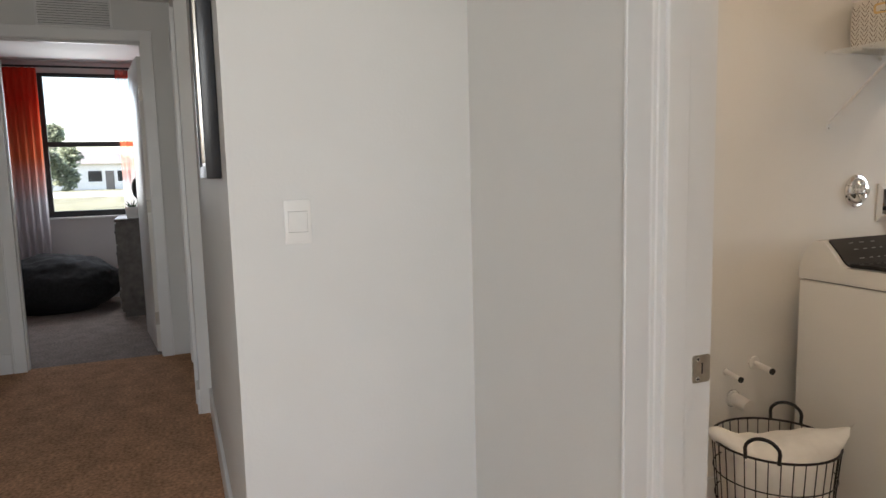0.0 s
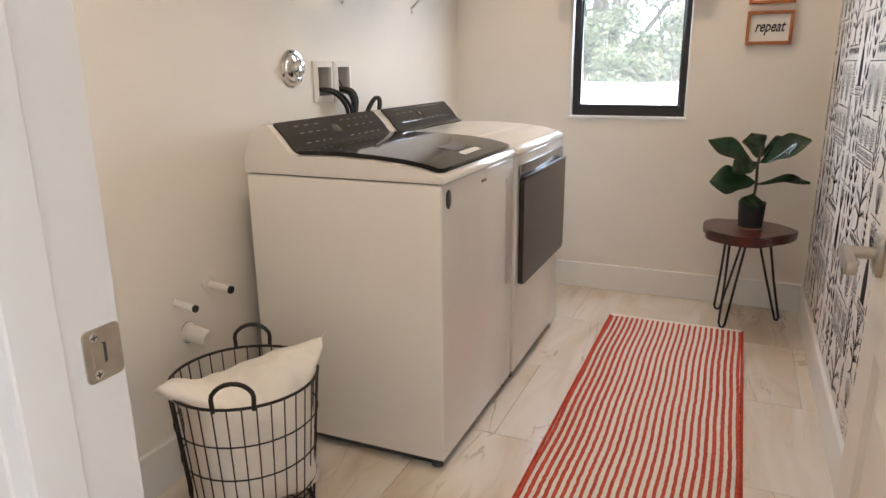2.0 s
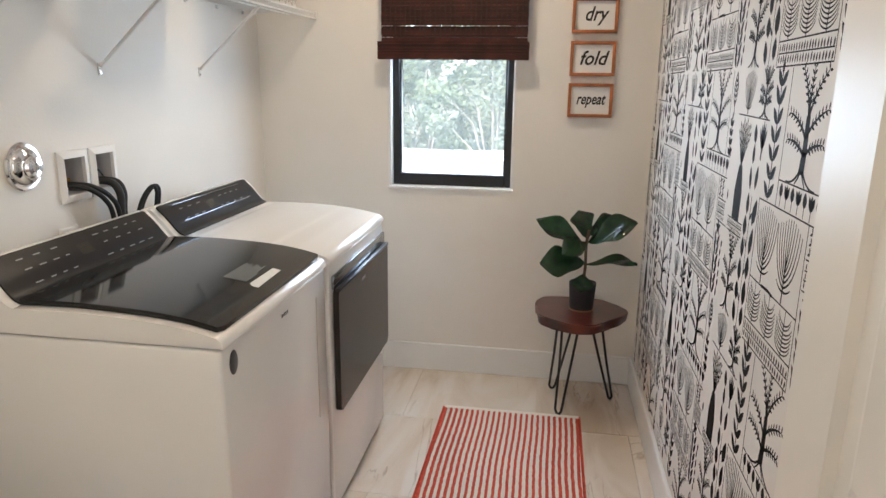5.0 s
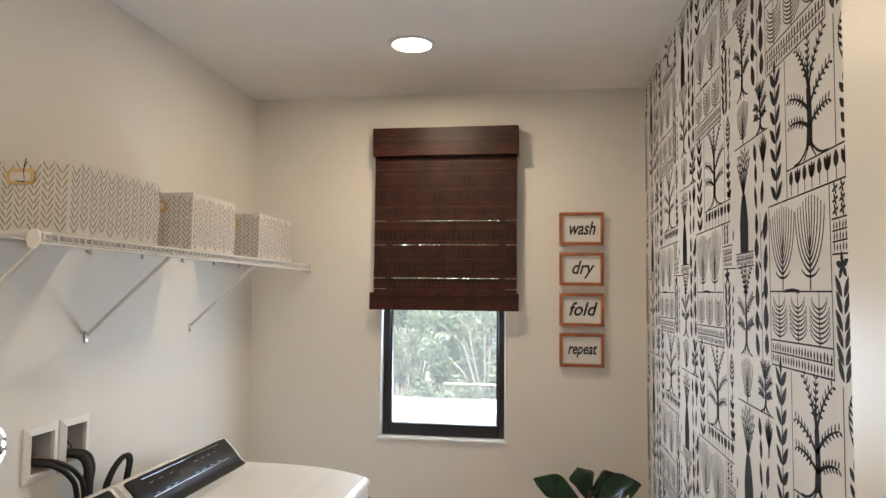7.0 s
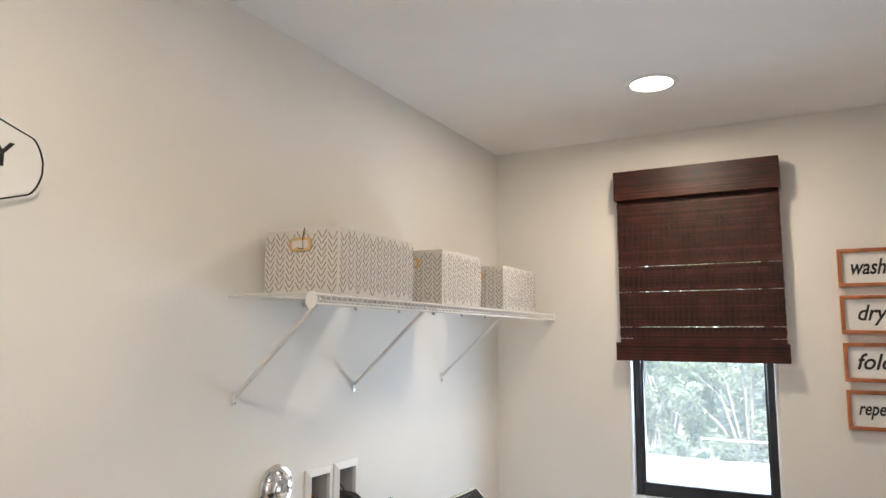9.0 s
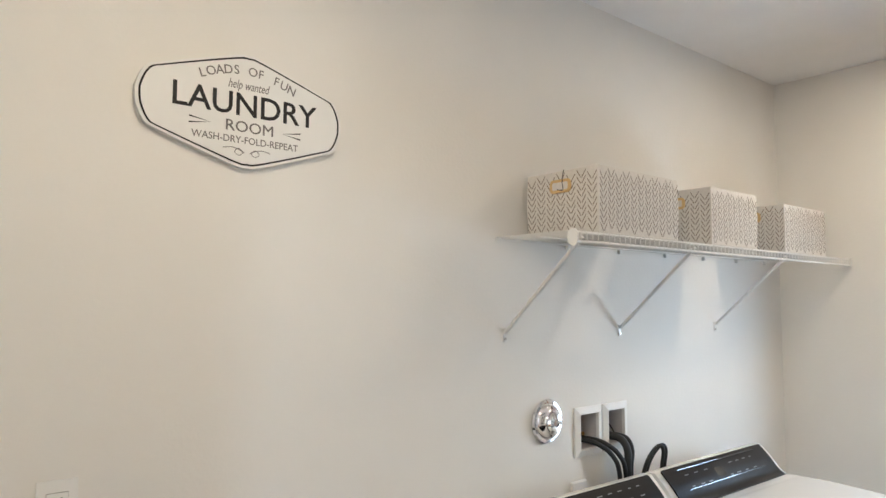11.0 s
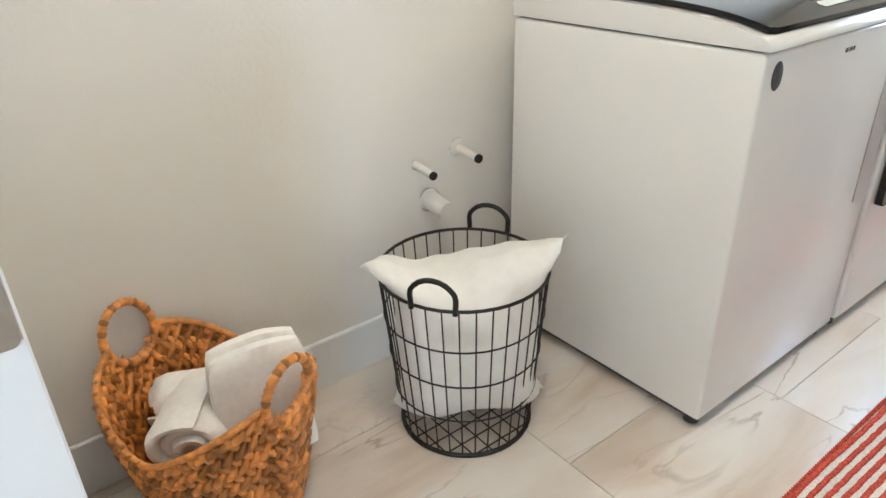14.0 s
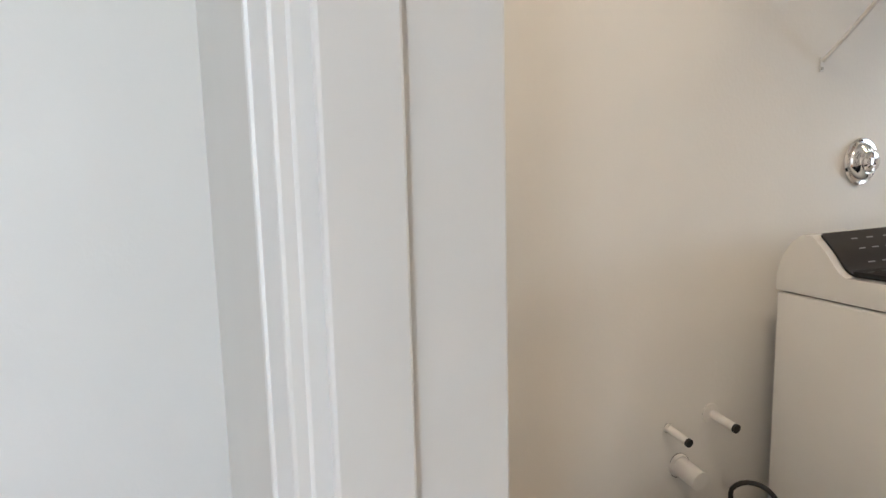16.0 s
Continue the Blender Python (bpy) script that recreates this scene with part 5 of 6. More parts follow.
for s, face in ((-1, e0), (1, e1)):
    hz, hy = 0.868, dw - 0.055
    h_ = boxpart("rosette", (min(face, face + s * 0.009), max(face, face + s * 0.009), hy - 0.029, hy + 0.029, hz - 0.029, hz + 0.029), M_NICKEL, door, 0.002, "square satin nickel rosette")
    bm = bmesh.new(); cyl(bm, (face + s * 0.008, hy, hz), (face + s * 0.048, hy, hz), 0.0095, seg=20); part("spindle", bm, M_NICKEL, h_, smooth=50)
    boxpart("lever", (min(face + s * 0.042, face + s * 0.056), max(face + s * 0.042, face + s * 0.056), hy - 0.100, hy + 0.011, hz - 0.010, hz + 0.010), M_NICKEL, h_, 0.002, "flat lever handle")
boxpart("latch_plate", (e0 + 0.005, e1 - 0.005, dw - 0.001, dw + 0.0008, 0.84, 0.896), M_NICKEL, door)
for z in (0.22, 1.02, 1.82):
    bm = bmesh.new(); cyl(bm, (e1 + 0.002, -0.002, z - 0.045), (e1 + 0.002, -0.002, z + 0.045), 0.006, seg=12); part("hinge", bm, M_NICKEL, door)

# strike plate in the jamb
sp = thing("strike_plate", (DX0, -0.016, 0.888), "satin nickel strike plate with two screws", "strike plate")
bm = bmesh.new()
extrude(bm, rounded(-0.020, 0.0205, -0.026, 0.026, 0.006), 0.0016, (0, 0, 0), (0, 1, 0), (0, 0, 1))
plate = part("plate", bm, M_NICKEL, sp)
bm = bmesh.new(); extrude(bm, rounded(-0.0115, 0.0030, -0.0130, 0.0125, 0.004), 0.0006, (0.0013, 0, 0), (0, 1, 0), (0, 0, 1)); part("latch_pocket", bm, M_NICKEL, plate, "worn metal pocket behind the plate")
bm = bmesh.new(); extrude(bm, [(0.0000, -0.010), (0.0034, -0.0085), (0.0034, 0.0105), (-0.0020, 0.0115), (0.0004, 0.009)], 0.0006, (0.0016, 0, 0), (0, 1, 0), (0, 0, 1)); part("latch_hole", bm, M_DARKGREY, plate)
bm = bmesh.new(); cyl(bm, (-0.0015, 0.0195, -0.022), (-0.0015, 0.0195, 0.022), 0.0030, seg=12); part("lip", bm, M_NICKEL, plate, "rolled front lip", smooth=60)
for z in (-0.0185, 0.0185):
    bm = bmesh.new(); lathe(bm, [(0, 0.0014), (0.0048, 0.0014), (0.0045, 0.0026), (0.0, 0.0030)], (0, -0.0085, z), "X", 16); sc = part("screw", bm, M_CHROME, plate)
    bm = bmesh.new(); box(bm, 0.0029, 0.0032, -0.0115, -0.0055, z - 0.0007, z + 0.0007); box(bm, 0.00285, 0.00315, -0.0092, -0.0078, z - 0.0030, z + 0.0030); part("slot", bm, M_DARKGREY, sp)

# ---- wallpaper on the east wall ----
M_PAPER = mat("wallpaper_ground", (0.76, 0.74, 0.71), 0.6, var=0.02, scale=12, bump=0.15, bscale=160)
M_PINK = mat("wallpaper_ink", (0.011, 0.011, 0.012), 0.6, var=0.2, scale=25, spec=0.12)
wp = thing("wallpaper", (0, 0, 0), "black and white woodland block-print wallpaper", "wallpaper", "", "structure")
boxpart("paper", (W - 0.0016, W + 0.0, 0.002, L - 0.016, BT + 0.001, H - 0.001), M_PAPER, wp)
VS, FS = [], []
TW, TH = 0.612, 0.549
rngp = random.Random(21)


def poly(pts):
    i = len(VS)
    VS.extend(pts)
    FS.append(tuple(range(i, i + len(pts))))


def stroke(pts, w0, w1=None):
    w1 = w0 if w1 is None else w1
    w0, w1 = w0 * 1.5, w1 * 1.5
    n = len(pts)
    for i in range(n - 1):
        (x0, y0), (x1, y1) = pts[i], pts[i + 1]
        d = math.hypot(x1 - x0, y1 - y0) or 1e-6
        nx, ny_ = -(y1 - y0) / d, (x1 - x0) / d
        a, b = w0 + (w1 - w0) * i / (n - 1), w0 + (w1 - w0) * (i + 1) / (n - 1)
        poly([(x0 - nx * a / 2, y0 - ny_ * a / 2), (x0 + nx * a / 2, y0 + ny_ * a / 2), (x1 + nx * b / 2, y1 + ny_ * b / 2), (x1 - nx * b / 2, y1 - ny_ * b / 2)])


def leaf(x, y, ln, ang, wd):
    ln, wd = ln * 1.06, wd * 1.25
    c, s = math.cos(ang), math.sin(ang)
    poly([(x + c * u * ln - s * v * wd, y + s * u * ln + c * v * wd) for u, v in ((0, 0), (0.25, 0.42), (0.55, 0.5), (0.85, 0.25), (1, 0), (0.85, -0.25), (0.55, -0.5), (0.25, -0.42))])


def bez(p, q, bend, n=6):
    mx, my = (p[0] + q[0]) / 2 - (q[1] - p[1]) * bend, (p[1] + q[1]) / 2 + (q[0] - p[0]) * bend
    return [((1 - t) ** 2 * p[0] + 2 * t * (1 - t) * mx + t * t * q[0], (1 - t) ** 2 * p[1] + 2 * t * (1 - t) * my + t * t * q[1]) for t in [k / n for k in range(n + 1)]]


def vine(x, y0, y1, w, n, wd, stem=0.0030):
    """A column of paired leaves that rise from a stem."""
    stroke([(x, y0), (x + 0.002, (y0 + y1) / 2), (x, y1)], stem)
    st = (y1 - y0) / n
    for k in range(n):
        y = y0 + st * (k + 0.1)
        for a in (48, 132):
            leaf(x, y, w * rngp.uniform(0.9, 1.08), radians(a + rngp.uniform(-6, 6)), wd)
    leaf(x, y1 - st * 0.3, st * 0.9, radians(90), wd * 0.8)


def chevrons(x, y0, y1, w, n, wd):
    """Broad leaves in upright V pairs, set close."""
    st = (y1 - y0) / n
    for k in range(n):
        for a in (58, 122):
            leaf(x + (0.003 if a < 90 else -0.003), y0 + st * k, w, radians(a + rngp.uniform(-4, 4)), wd)


def petals(x, y0, y1, ln, wd, lean=0):
    """A column of solid black petals."""
    y = y0
    while y < y1 - ln * 0.7:
        l_ = ln * rngp.uniform(0.8, 1.15)
        leaf(x + rngp.uniform(-0.003, 0.003), y, l_, radians(90 + lean + rngp.uniform(-10, 10)), wd * rngp.uniform(0.85, 1.1))
        y += l_ * 1.08


def arc(p, c, q, n=7):
    return [((1 - t) ** 2 * p[0] + 2 * t * (1 - t) * c[0] + t * t * q[0], (1 - t) ** 2 * p[1] + 2 * t * (1 - t) * c[1] + t * t * q[1]) for t in [k / n for k in range(n + 1)]]


def fan_tree(x, y0, h, w, pairs=5):
    """A leafless tree: rays that leave one trunk low, turn upright and spread to open tips."""
    stroke([(x, y0), (x + 0.001, y0 + h * 0.45), (x, y0 + h * 0.98)], 0.0038, 0.0018)
    for s in (-1, 1):
        for k in range(pairs):
            f = (k + 1) / pairs
            ex = w * 0.49 * f
            lift = rngp.uniform(-0.02, 0.02) * h
            stroke(arc((x, y0 + h * (0.48 - 0.30 * f)), (x + s * ex * 0.92, y0 + h * (0.62 - 0.32 * f)), (x + s * ex, y0 + h * (1.0 - 0.14 * f) + lift)), 0.0032, 0.0018)
        stroke(arc((x, y0 + h * 0.14), (x + s * w * 0.16, y0 + h * 0.13), (x + s * w * 0.30, y0 + h * 0.22), 4), 0.0034, 0.0016)


def fern_tree(x, y0, h, w):
    """A tree of ribs that curve up from a thin stem."""
    stroke([(x, y0), (x, y0 + h)], 0.0026, 0.0018)
    n = 8
    for k in range(n):
        y = y0 + h * (0.06 + 0.70 * k / n)
        for s in (-1, 1):
            e = w * (0.46 if k < n - 2 else 0.36)
            stroke(arc((x, y), (x + s * e * 0.75, y + h * 0.03), (x + s * e, y + h * 0.23), 4), 0.0022, 0.0014)


def oak(x, y0, h, w, trunk=0.012, leafy=1.0):
    """A tree with spread roots, a thick trunk, bare forking limbs and small leaves along them."""
    stroke([(x - 0.001, y0 + h * 0.10), (x + 0.003, y0 + h * 0.3), (x, y0 + h * 0.60)], trunk, trunk * 0.7)
    for r in (-0.5, -0.18, 0.18, 0.5):
        stroke(bez((x + r * trunk * 0.8, y0 + h * 0.13), (x + r * w * 0.72, y0), -r * 0.5), 0.0040, 0.0022)
    for s, a, ln, b0 in ((-1, 62, 0.46, 0.58), (1, 55, 0.48, 0.58), (0.2, 86, 0.42, 0.58), (-1, 28, 0.44, 0.40), (1, 34, 0.44, 0.42), (-1, 16, 0.40, 0.26), (1, 20, 0.36, 0.26)):
        bx, by = x, y0 + h * b0
        ex, ey = bx + s * math.cos(radians(a)) * w * ln * 1.15, by + math.sin(radians(a)) * h * ln
        br = bez((bx, by), (ex, ey), s * 0.16, 7)
        stroke(br, trunk * 0.34, 0.0018)
        ang = math.atan2(ey - by, ex - bx)
        for px_, py_ in br[2:]:
            for q in (-1, 1):
                leaf(px_, py_, 0.013 * leafy, ang + q * radians(52), 0.0042 * leafy)


def bulb_tree(x, y0, h, w):
    """A solid bottle trunk that opens into straight rays with small dashes between."""
    bw, th = w * 0.23, h * 0.54
    poly([(x - bw, y0), (x - bw * 1.05, y0 + th * 0.5), (x - bw * 0.75, y0 + th * 0.78), (x - bw * 0.40, y0 + th), (x + bw * 0.40, y0 + th), (x + bw * 0.75, y0 + th * 0.78), (x + bw * 1.05, y0 + th * 0.5), (x + bw, y0)])
    for k in range(9):
        a = radians(52 + k * 76 / 8)
        ln = (h - th) * (1.0 if k % 2 else 0.9)
        ex, ey = x + math.cos(a) * ln * 0.78, y0 + th + math.sin(a) * ln
        stroke([(x, y0 + th * 0.97), (ex, ey)], 0.0030, 0.0018)
        for f in (0.5, 0.7, 0.88):
            leaf(x + (ex - x) * f + 0.004, y0 + th + (ey - y0 - th) * f, 0.0095, a, 0.0034)


def hatch(x0, x1, y0, y1, step=0.011, rows=1):
    """Bands of short upright dashes, with a line between two bands."""
    n, dh = int((x1 - x0) / step), (y1 - y0) / rows
    for r in range(rows):
        for k in range(n):
            leaf(x0 + (k + 0.5) * (x1 - x0) / n, y0 + r * dh + dh * 0.08, dh * rngp.uniform(0.72, 0.86), radians(84 + rngp.uniform(-7, 7)), step * 0.42)
        if r:
            stroke([(x0, y0 + r * dh), (x1, y0 + r * dh + 0.002)], 0.0018)


def tulips(x0, x1, y0, h):
    """Cup flowers and single buds on short stems, by turns."""
    n = int((x1 - x0) / 0.030)
    for k in range(n):
        x = x0 + (k + 0.5) * (x1 - x0) / n
        stroke([(x, y0), (x, y0 + h * 0.45)], 0.0018)
        for q in ((-26, 0, 26) if k % 2 else (0,)):
            leaf(x, y0 + h * 0.36, h * 0.58, radians(90 + q), 0.010 if k % 2 else 0.015)


def flower(x, y, r, n=5):
    for k in range(n):
        leaf(x, y, r, k * math.tau / n + 0.4, r * 0.42)


def hand_leaf(x, y0, h):
    """Five narrow fingers from one short stem."""
    stroke([(x, y0), (x, y0 + h * 0.35)], 0.005)
    for a in (-26, -12, 0, 12, 26):
        leaf(x, y0 + h * 0.22, h * (0.78 - abs(a) * 0.006), radians(90 + a), 0.0085)


def veined_leaf(x, y0, h, w):
    """An upright leaf drawn in outline, filled with slanting veins."""
    for s in (-1, 1):
        stroke(bez((x, y0 + h * 0.2), (x, y0 + h), -s * w / h * 0.9, 8), 0.0022)
        for k in range(5):
            y = y0 + h * (0.28 + 0.12 * k)
            leaf(x, y, w * 0.55 * math.sin(math.pi * (k + 1.2) / 6.6), radians(90 - s * 52), 0.0045)
    stroke([(x + 0.008, y0), (x, y0 + h * 0.2), (x, y0 + h)], 0.0022)


def rule(x0, y0, x1, y1):
    stroke([(x0, y0), (x1, y1)], 0.0019)


# one repeat of the print, column by column
oak(0.095, 0.003, 0.184, 0.115, 0.0100)
rule(0.035, 0.188, 0.155, 0.190)
hatch(0.030, 0.152, 0.191, 0.217, 0.0095, 2)
rule(0.030, 0.218, 0.152, 0.219)
bulb_tree(0.092, 0.220, 0.228, 0.125)
rule(0.028, 0.451, 0.255, 0.449)
fan_tree(0.095, 0.453, 0.094, 0.080, 4)
petals(0.178, 0.005, 0.292, 0.050, 0.0205, 6)
petals(0.224, 0.012, 0.295, 0.052, 0.0220, -8)
stroke([(0.200, 0.002), (0.203, 0.15), (0.200, 0.292)], 0.0018)
for px_, py_, a in ((0.200, 0.06, 130), (0.201, 0.12, 52), (0.202, 0.18, 130), (0.201, 0.24, 52)):
    leaf(px_, py_, 0.022, radians(a), 0.007)
petals(0.180, 0.300, 0.445, 0.046, 0.016, 4)
petals(0.212, 0.305, 0.370, 0.046, 0.015, -4)
hand_leaf(0.226, 0.368, 0.078)
oak(0.212, 0.452, 0.094, 0.080, 0.0080, 0.8)
rule(0.252, 0.000, 0.530, 0.004)
hatch(0.256, 0.526, 0.004, 0.044, 0.0128, 2)
rule(0.252, 0.046, 0.530, 0.050)
for x in (0.300, 0.390, 0.480):
    fern_tree(x, 0.049, 0.086, 0.086)
rule(0.252, 0.136, 0.530, 0.135)
stroke([(0.330, 0.136), (0.370, 0.138), (0.400, 0.135)], 0.0040)
for x in (0.322, 0.448):
    fan_tree(x, 0.138, 0.156, 0.125, 5)
rule(0.252, 0.296, 0.598, 0.298)
rule(0.252, 0.003, 0.254, 0.296)
rule(0.530, 0.003, 0.528, 0.296)
vine(0.300, 0.300, 0.545, 0.042, 7, 0.0135)
rule(0.352, 0.298, 0.353, 0.547)
tulips(0.358, 0.600, 0.300, 0.046)
rule(0.354, 0.347, 0.600, 0.349)
oak(0.458, 0.350, 0.196, 0.195, 0.0170)
rule(0.556, 0.350, 0.558, 0.547)
chevrons(0.566, 0.004, 0.150, 0.038, 6, 0.0115)
petals(0.608, 0.006, 0.170, 0.024, 0.0085, -10)
flower(0.566, 0.172, 0.021)
rule(0.534, 0.190, 0.636, 0.188)
hatch(0.536, 0.606, 0.192, 0.240, 0.009, 3)
rule(0.534, 0.242, 0.610, 0.243)
for k in range(6):
    flower(0.548 + 0.024 * (k % 2), 0.254 + 0.0165 * (k // 2) , 0.0105, 4)
petals(0.620, 0.250, 0.296, 0.028, 0.008)
vine(0.588, 0.352, 0.440, 0.022, 4, 0.010)
flower(0.598, 0.362, 0.014)
veined_leaf(0.590, 0.446, 0.098, 0.044)
verts, faces = [], []
tv = list(VS)
ya, yb, za, zb = 0.004, L - 0.018, BT + 0.002, H - 0.002
for i in range(7):
    for j in range(6):
        ox, oz = 1.325 - 1.836 + i * TW, 1.397 - 3 * TH + j * TH
        for f in FS:
            p = [(L - (ox + tv[k][0]), oz + tv[k][1]) for k in f]
            if all(ya < a < yb and za < b < zb for a, b in p):
                n0 = len(verts)
                verts.extend([(W - 0.0019, a, b) for a, b in p])
                faces.append(tuple(range(n0, n0 + len(p))))
me = bpy.data.meshes.new("printed_pattern")
me.from_pydata([tuple(c * U for c in v) for v in verts], [], faces)
me.materials.append(M_PINK)
ob = new("printed_pattern", me)
ob.parent = wp
ob["label"] = "black printed trees, leaves and vines"

# ---- hall things ----
mir = thing("wall_mirror", (-0.50, HY, 1.25), "rectangular mirror in a deep black frame", "mirror")
mw, mh = 0.41, 0.80
for nm, d in (("frame_side", (0, 0.035, 0, mh)), ("frame_side", (mw - 0.035, mw, 0, mh)), ("frame_rail", (0.035, mw - 0.035, 0, 0.035)), ("frame_rail", (0.035, mw - 0.035, mh - 0.035, mh))):
    boxpart(nm, (d[0], d[1], -0.040, -0.001, d[2], d[3]), mat("black_lacquer", (0.015, 0.016, 0.02), 0.3, var=0.1), mir, 0.003)
for nm, d in (("bead", (0.035, 0.045, 0.035, mh - 0.035)), ("bead", (mw - 0.045, mw - 0.035, 0.035, mh - 0.035)), ("bead", (0.045, mw - 0.045, 0.035, 0.045)), ("bead", (0.045, mw - 0.045, mh - 0.045, mh - 0.035))):
    boxpart(nm, (d[0], d[1], -0.034, -0.004, d[2], d[3]), M_NICKEL, mir, 0.002)
boxpart("mirror_glass", (0.045, mw - 0.045, -0.016, -0.004, 0.045, mh - 0.045), M_CHROME, mir)

vent = thing("return_vent", (EX, -1.40, 2.31), "white louvred return air grille above the door", "vent")
bm = bmesh.new()
for d in ((-0.22, 0.22, 0.085, 0.10), (-0.22, 0.22, -0.10, -0.085), (-0.22, -0.205, -0.085, 0.085), (0.205, 0.22, -0.085, 0.085)):
    box(bm, 0.001, 0.010, *d, 0.002, 1)
part("frame", bm, M_TRIM, vent)
boxpart("backing", (0.0005, 0.002, -0.206, 0.206, -0.086, 0.086), M_DARKGREY, vent)
for k in range(11):
    bm = bmesh.new(); box(bm, -0.0006, 0.0006, -0.205, 0.205, -0.007, 0.007); bmesh.ops.rotate(bm, cent=(0, 0, 0), matrix=Matrix.Rotation(radians(40), 3, "Y"), verts=bm.verts); bmesh.ops.translate(bm, vec=(0.006, 0, -0.078 + k * 0.0156), verts=bm.verts); part("slat", bm, M_TRIM, vent)

# ---- bedroom things ----
bd = thing("door_2", (EX - 0.118, -1.022, 0), "white bedroom door standing open on nickel hinges", "door", "", "structure", rz=76)
boxpart("leaf", (-0.034, 0.0, -0.0, 0.745, 0.008, 2.07), M_DOORP, bd, 0.002)
bd.matrix_world = pose((EX - 0.120) * U, -1.025 * U, 0, 0, 0, 97)
for z in (0.25, 1.05, 1.82):
    boxpart("hinge", (-0.036, 0.002, -0.004, 0.001, z - 0.045, z + 0.045), M_NICKEL, bd)

M_GREYOAK = mat("grey_oak", (0.105, 0.09, 0.078), 0.55, var=0.35, scale=14, bump=0.2, bscale=60)
dr = thing("dresser", (-5.30, -1.37, 0), "tall grey-brown wood dresser", "dresser")
boxpart("carcass", (0, 0.52, 0.0, 0.62, 0.05, 0.86), M_GREYOAK, dr, 0.003)
boxpart("top", (-0.01, 0.53, -0.012, 0.632, 0.861, 0.885), M_GREYOAK, dr, 0.003)
boxpart("plinth", (0.02, 0.49, 0.02, 0.60, 0.0, 0.049), M_GREYOAK, dr)
for k in range(4):
    dw_ = boxpart("drawer", (0.03, 0.49, -0.012, -0.001, 0.075 + k * 0.195, 0.255 + k * 0.195), M_GREYOAK, dr, 0.002)
    bm = bmesh.new(); cyl(bm, (0.26, -0.012, 0.165 + k * 0.195), (0.26, -0.034, 0.165 + k * 0.195), 0.012, 0.014, 14); part("knob", bm, M_BLACK, dw_)
pt = thing("succulent_pot", (-4.88, -1.23, 0.885), "small dark succulent in a white pot", "plant")
bm = bmesh.new(); lathe(bm, [(0.050, 0), (0.062, 0.10), (0.058, 0.10), (0.052, 0.09), (0, 0.09)]); part("pot", bm, M_PLASTW, pt, smooth=40)
for k in range(11):
    a = k * 2.4
    bm = bmesh.new(); cyl(bm, (0.008 * math.cos(a), 0.008 * math.sin(a), 0.088), (0.055 * math.cos(a), 0.055 * math.sin(a), 0.125 + 0.004 * k), 0.010, 0.001, 6); part("leaf", bm, M_LEAF, pt)
sc_ = thing("ring_sculpture", (-5.02, -1.17, 0.885), "dark oval ring ornament on a stem", "ornament")
bm = bmesh.new(); lathe(bm, [(0.05, 0), (0.05, 0.015), (0.012, 0.03), (0.010, 0.18), (0.0, 0.19)]); part("stem", bm, M_BLACK, sc_, smooth=40)
bm = bmesh.new(); tube(bm, [(0, 0.042 * math.cos(t * math.tau / 24), 0.265 + 0.085 * math.sin(t * math.tau / 24)) for t in range(24)], 0.021, 10, True); part("ring", bm, M_CONSOLE, sc_, smooth=60)

M_FUR = mat("black_faux_fur", (0.012, 0.012, 0.013), 0.9, var=0.4, scale=40, bump=1.0, bscale=120)
bb = thing("bean_bag", (-5.50, -1.98, 0), "large black faux fur bean bag on the carpet", "bean bag")
bm = bmesh.new()
bmesh.ops.create_icosphere(bm, subdivisions=5, radius=1.0)
for v in bm.verts:
    n_ = 1 + 0.06 * noise.noise(v.co * 2.2) + 0.03 * noise.noise(v.co * 9) + 0.02 * noise.noise(v.co * 22)
    v.co = Vector((v.co.x * 0.46 * n_, v.co.y * 0.58 * n_, max(0.0, (v.co.z * 0.30 + 0.25)) * n_ * (0.96)))
part("cover", bm, M_FUR, bb, smooth=80)

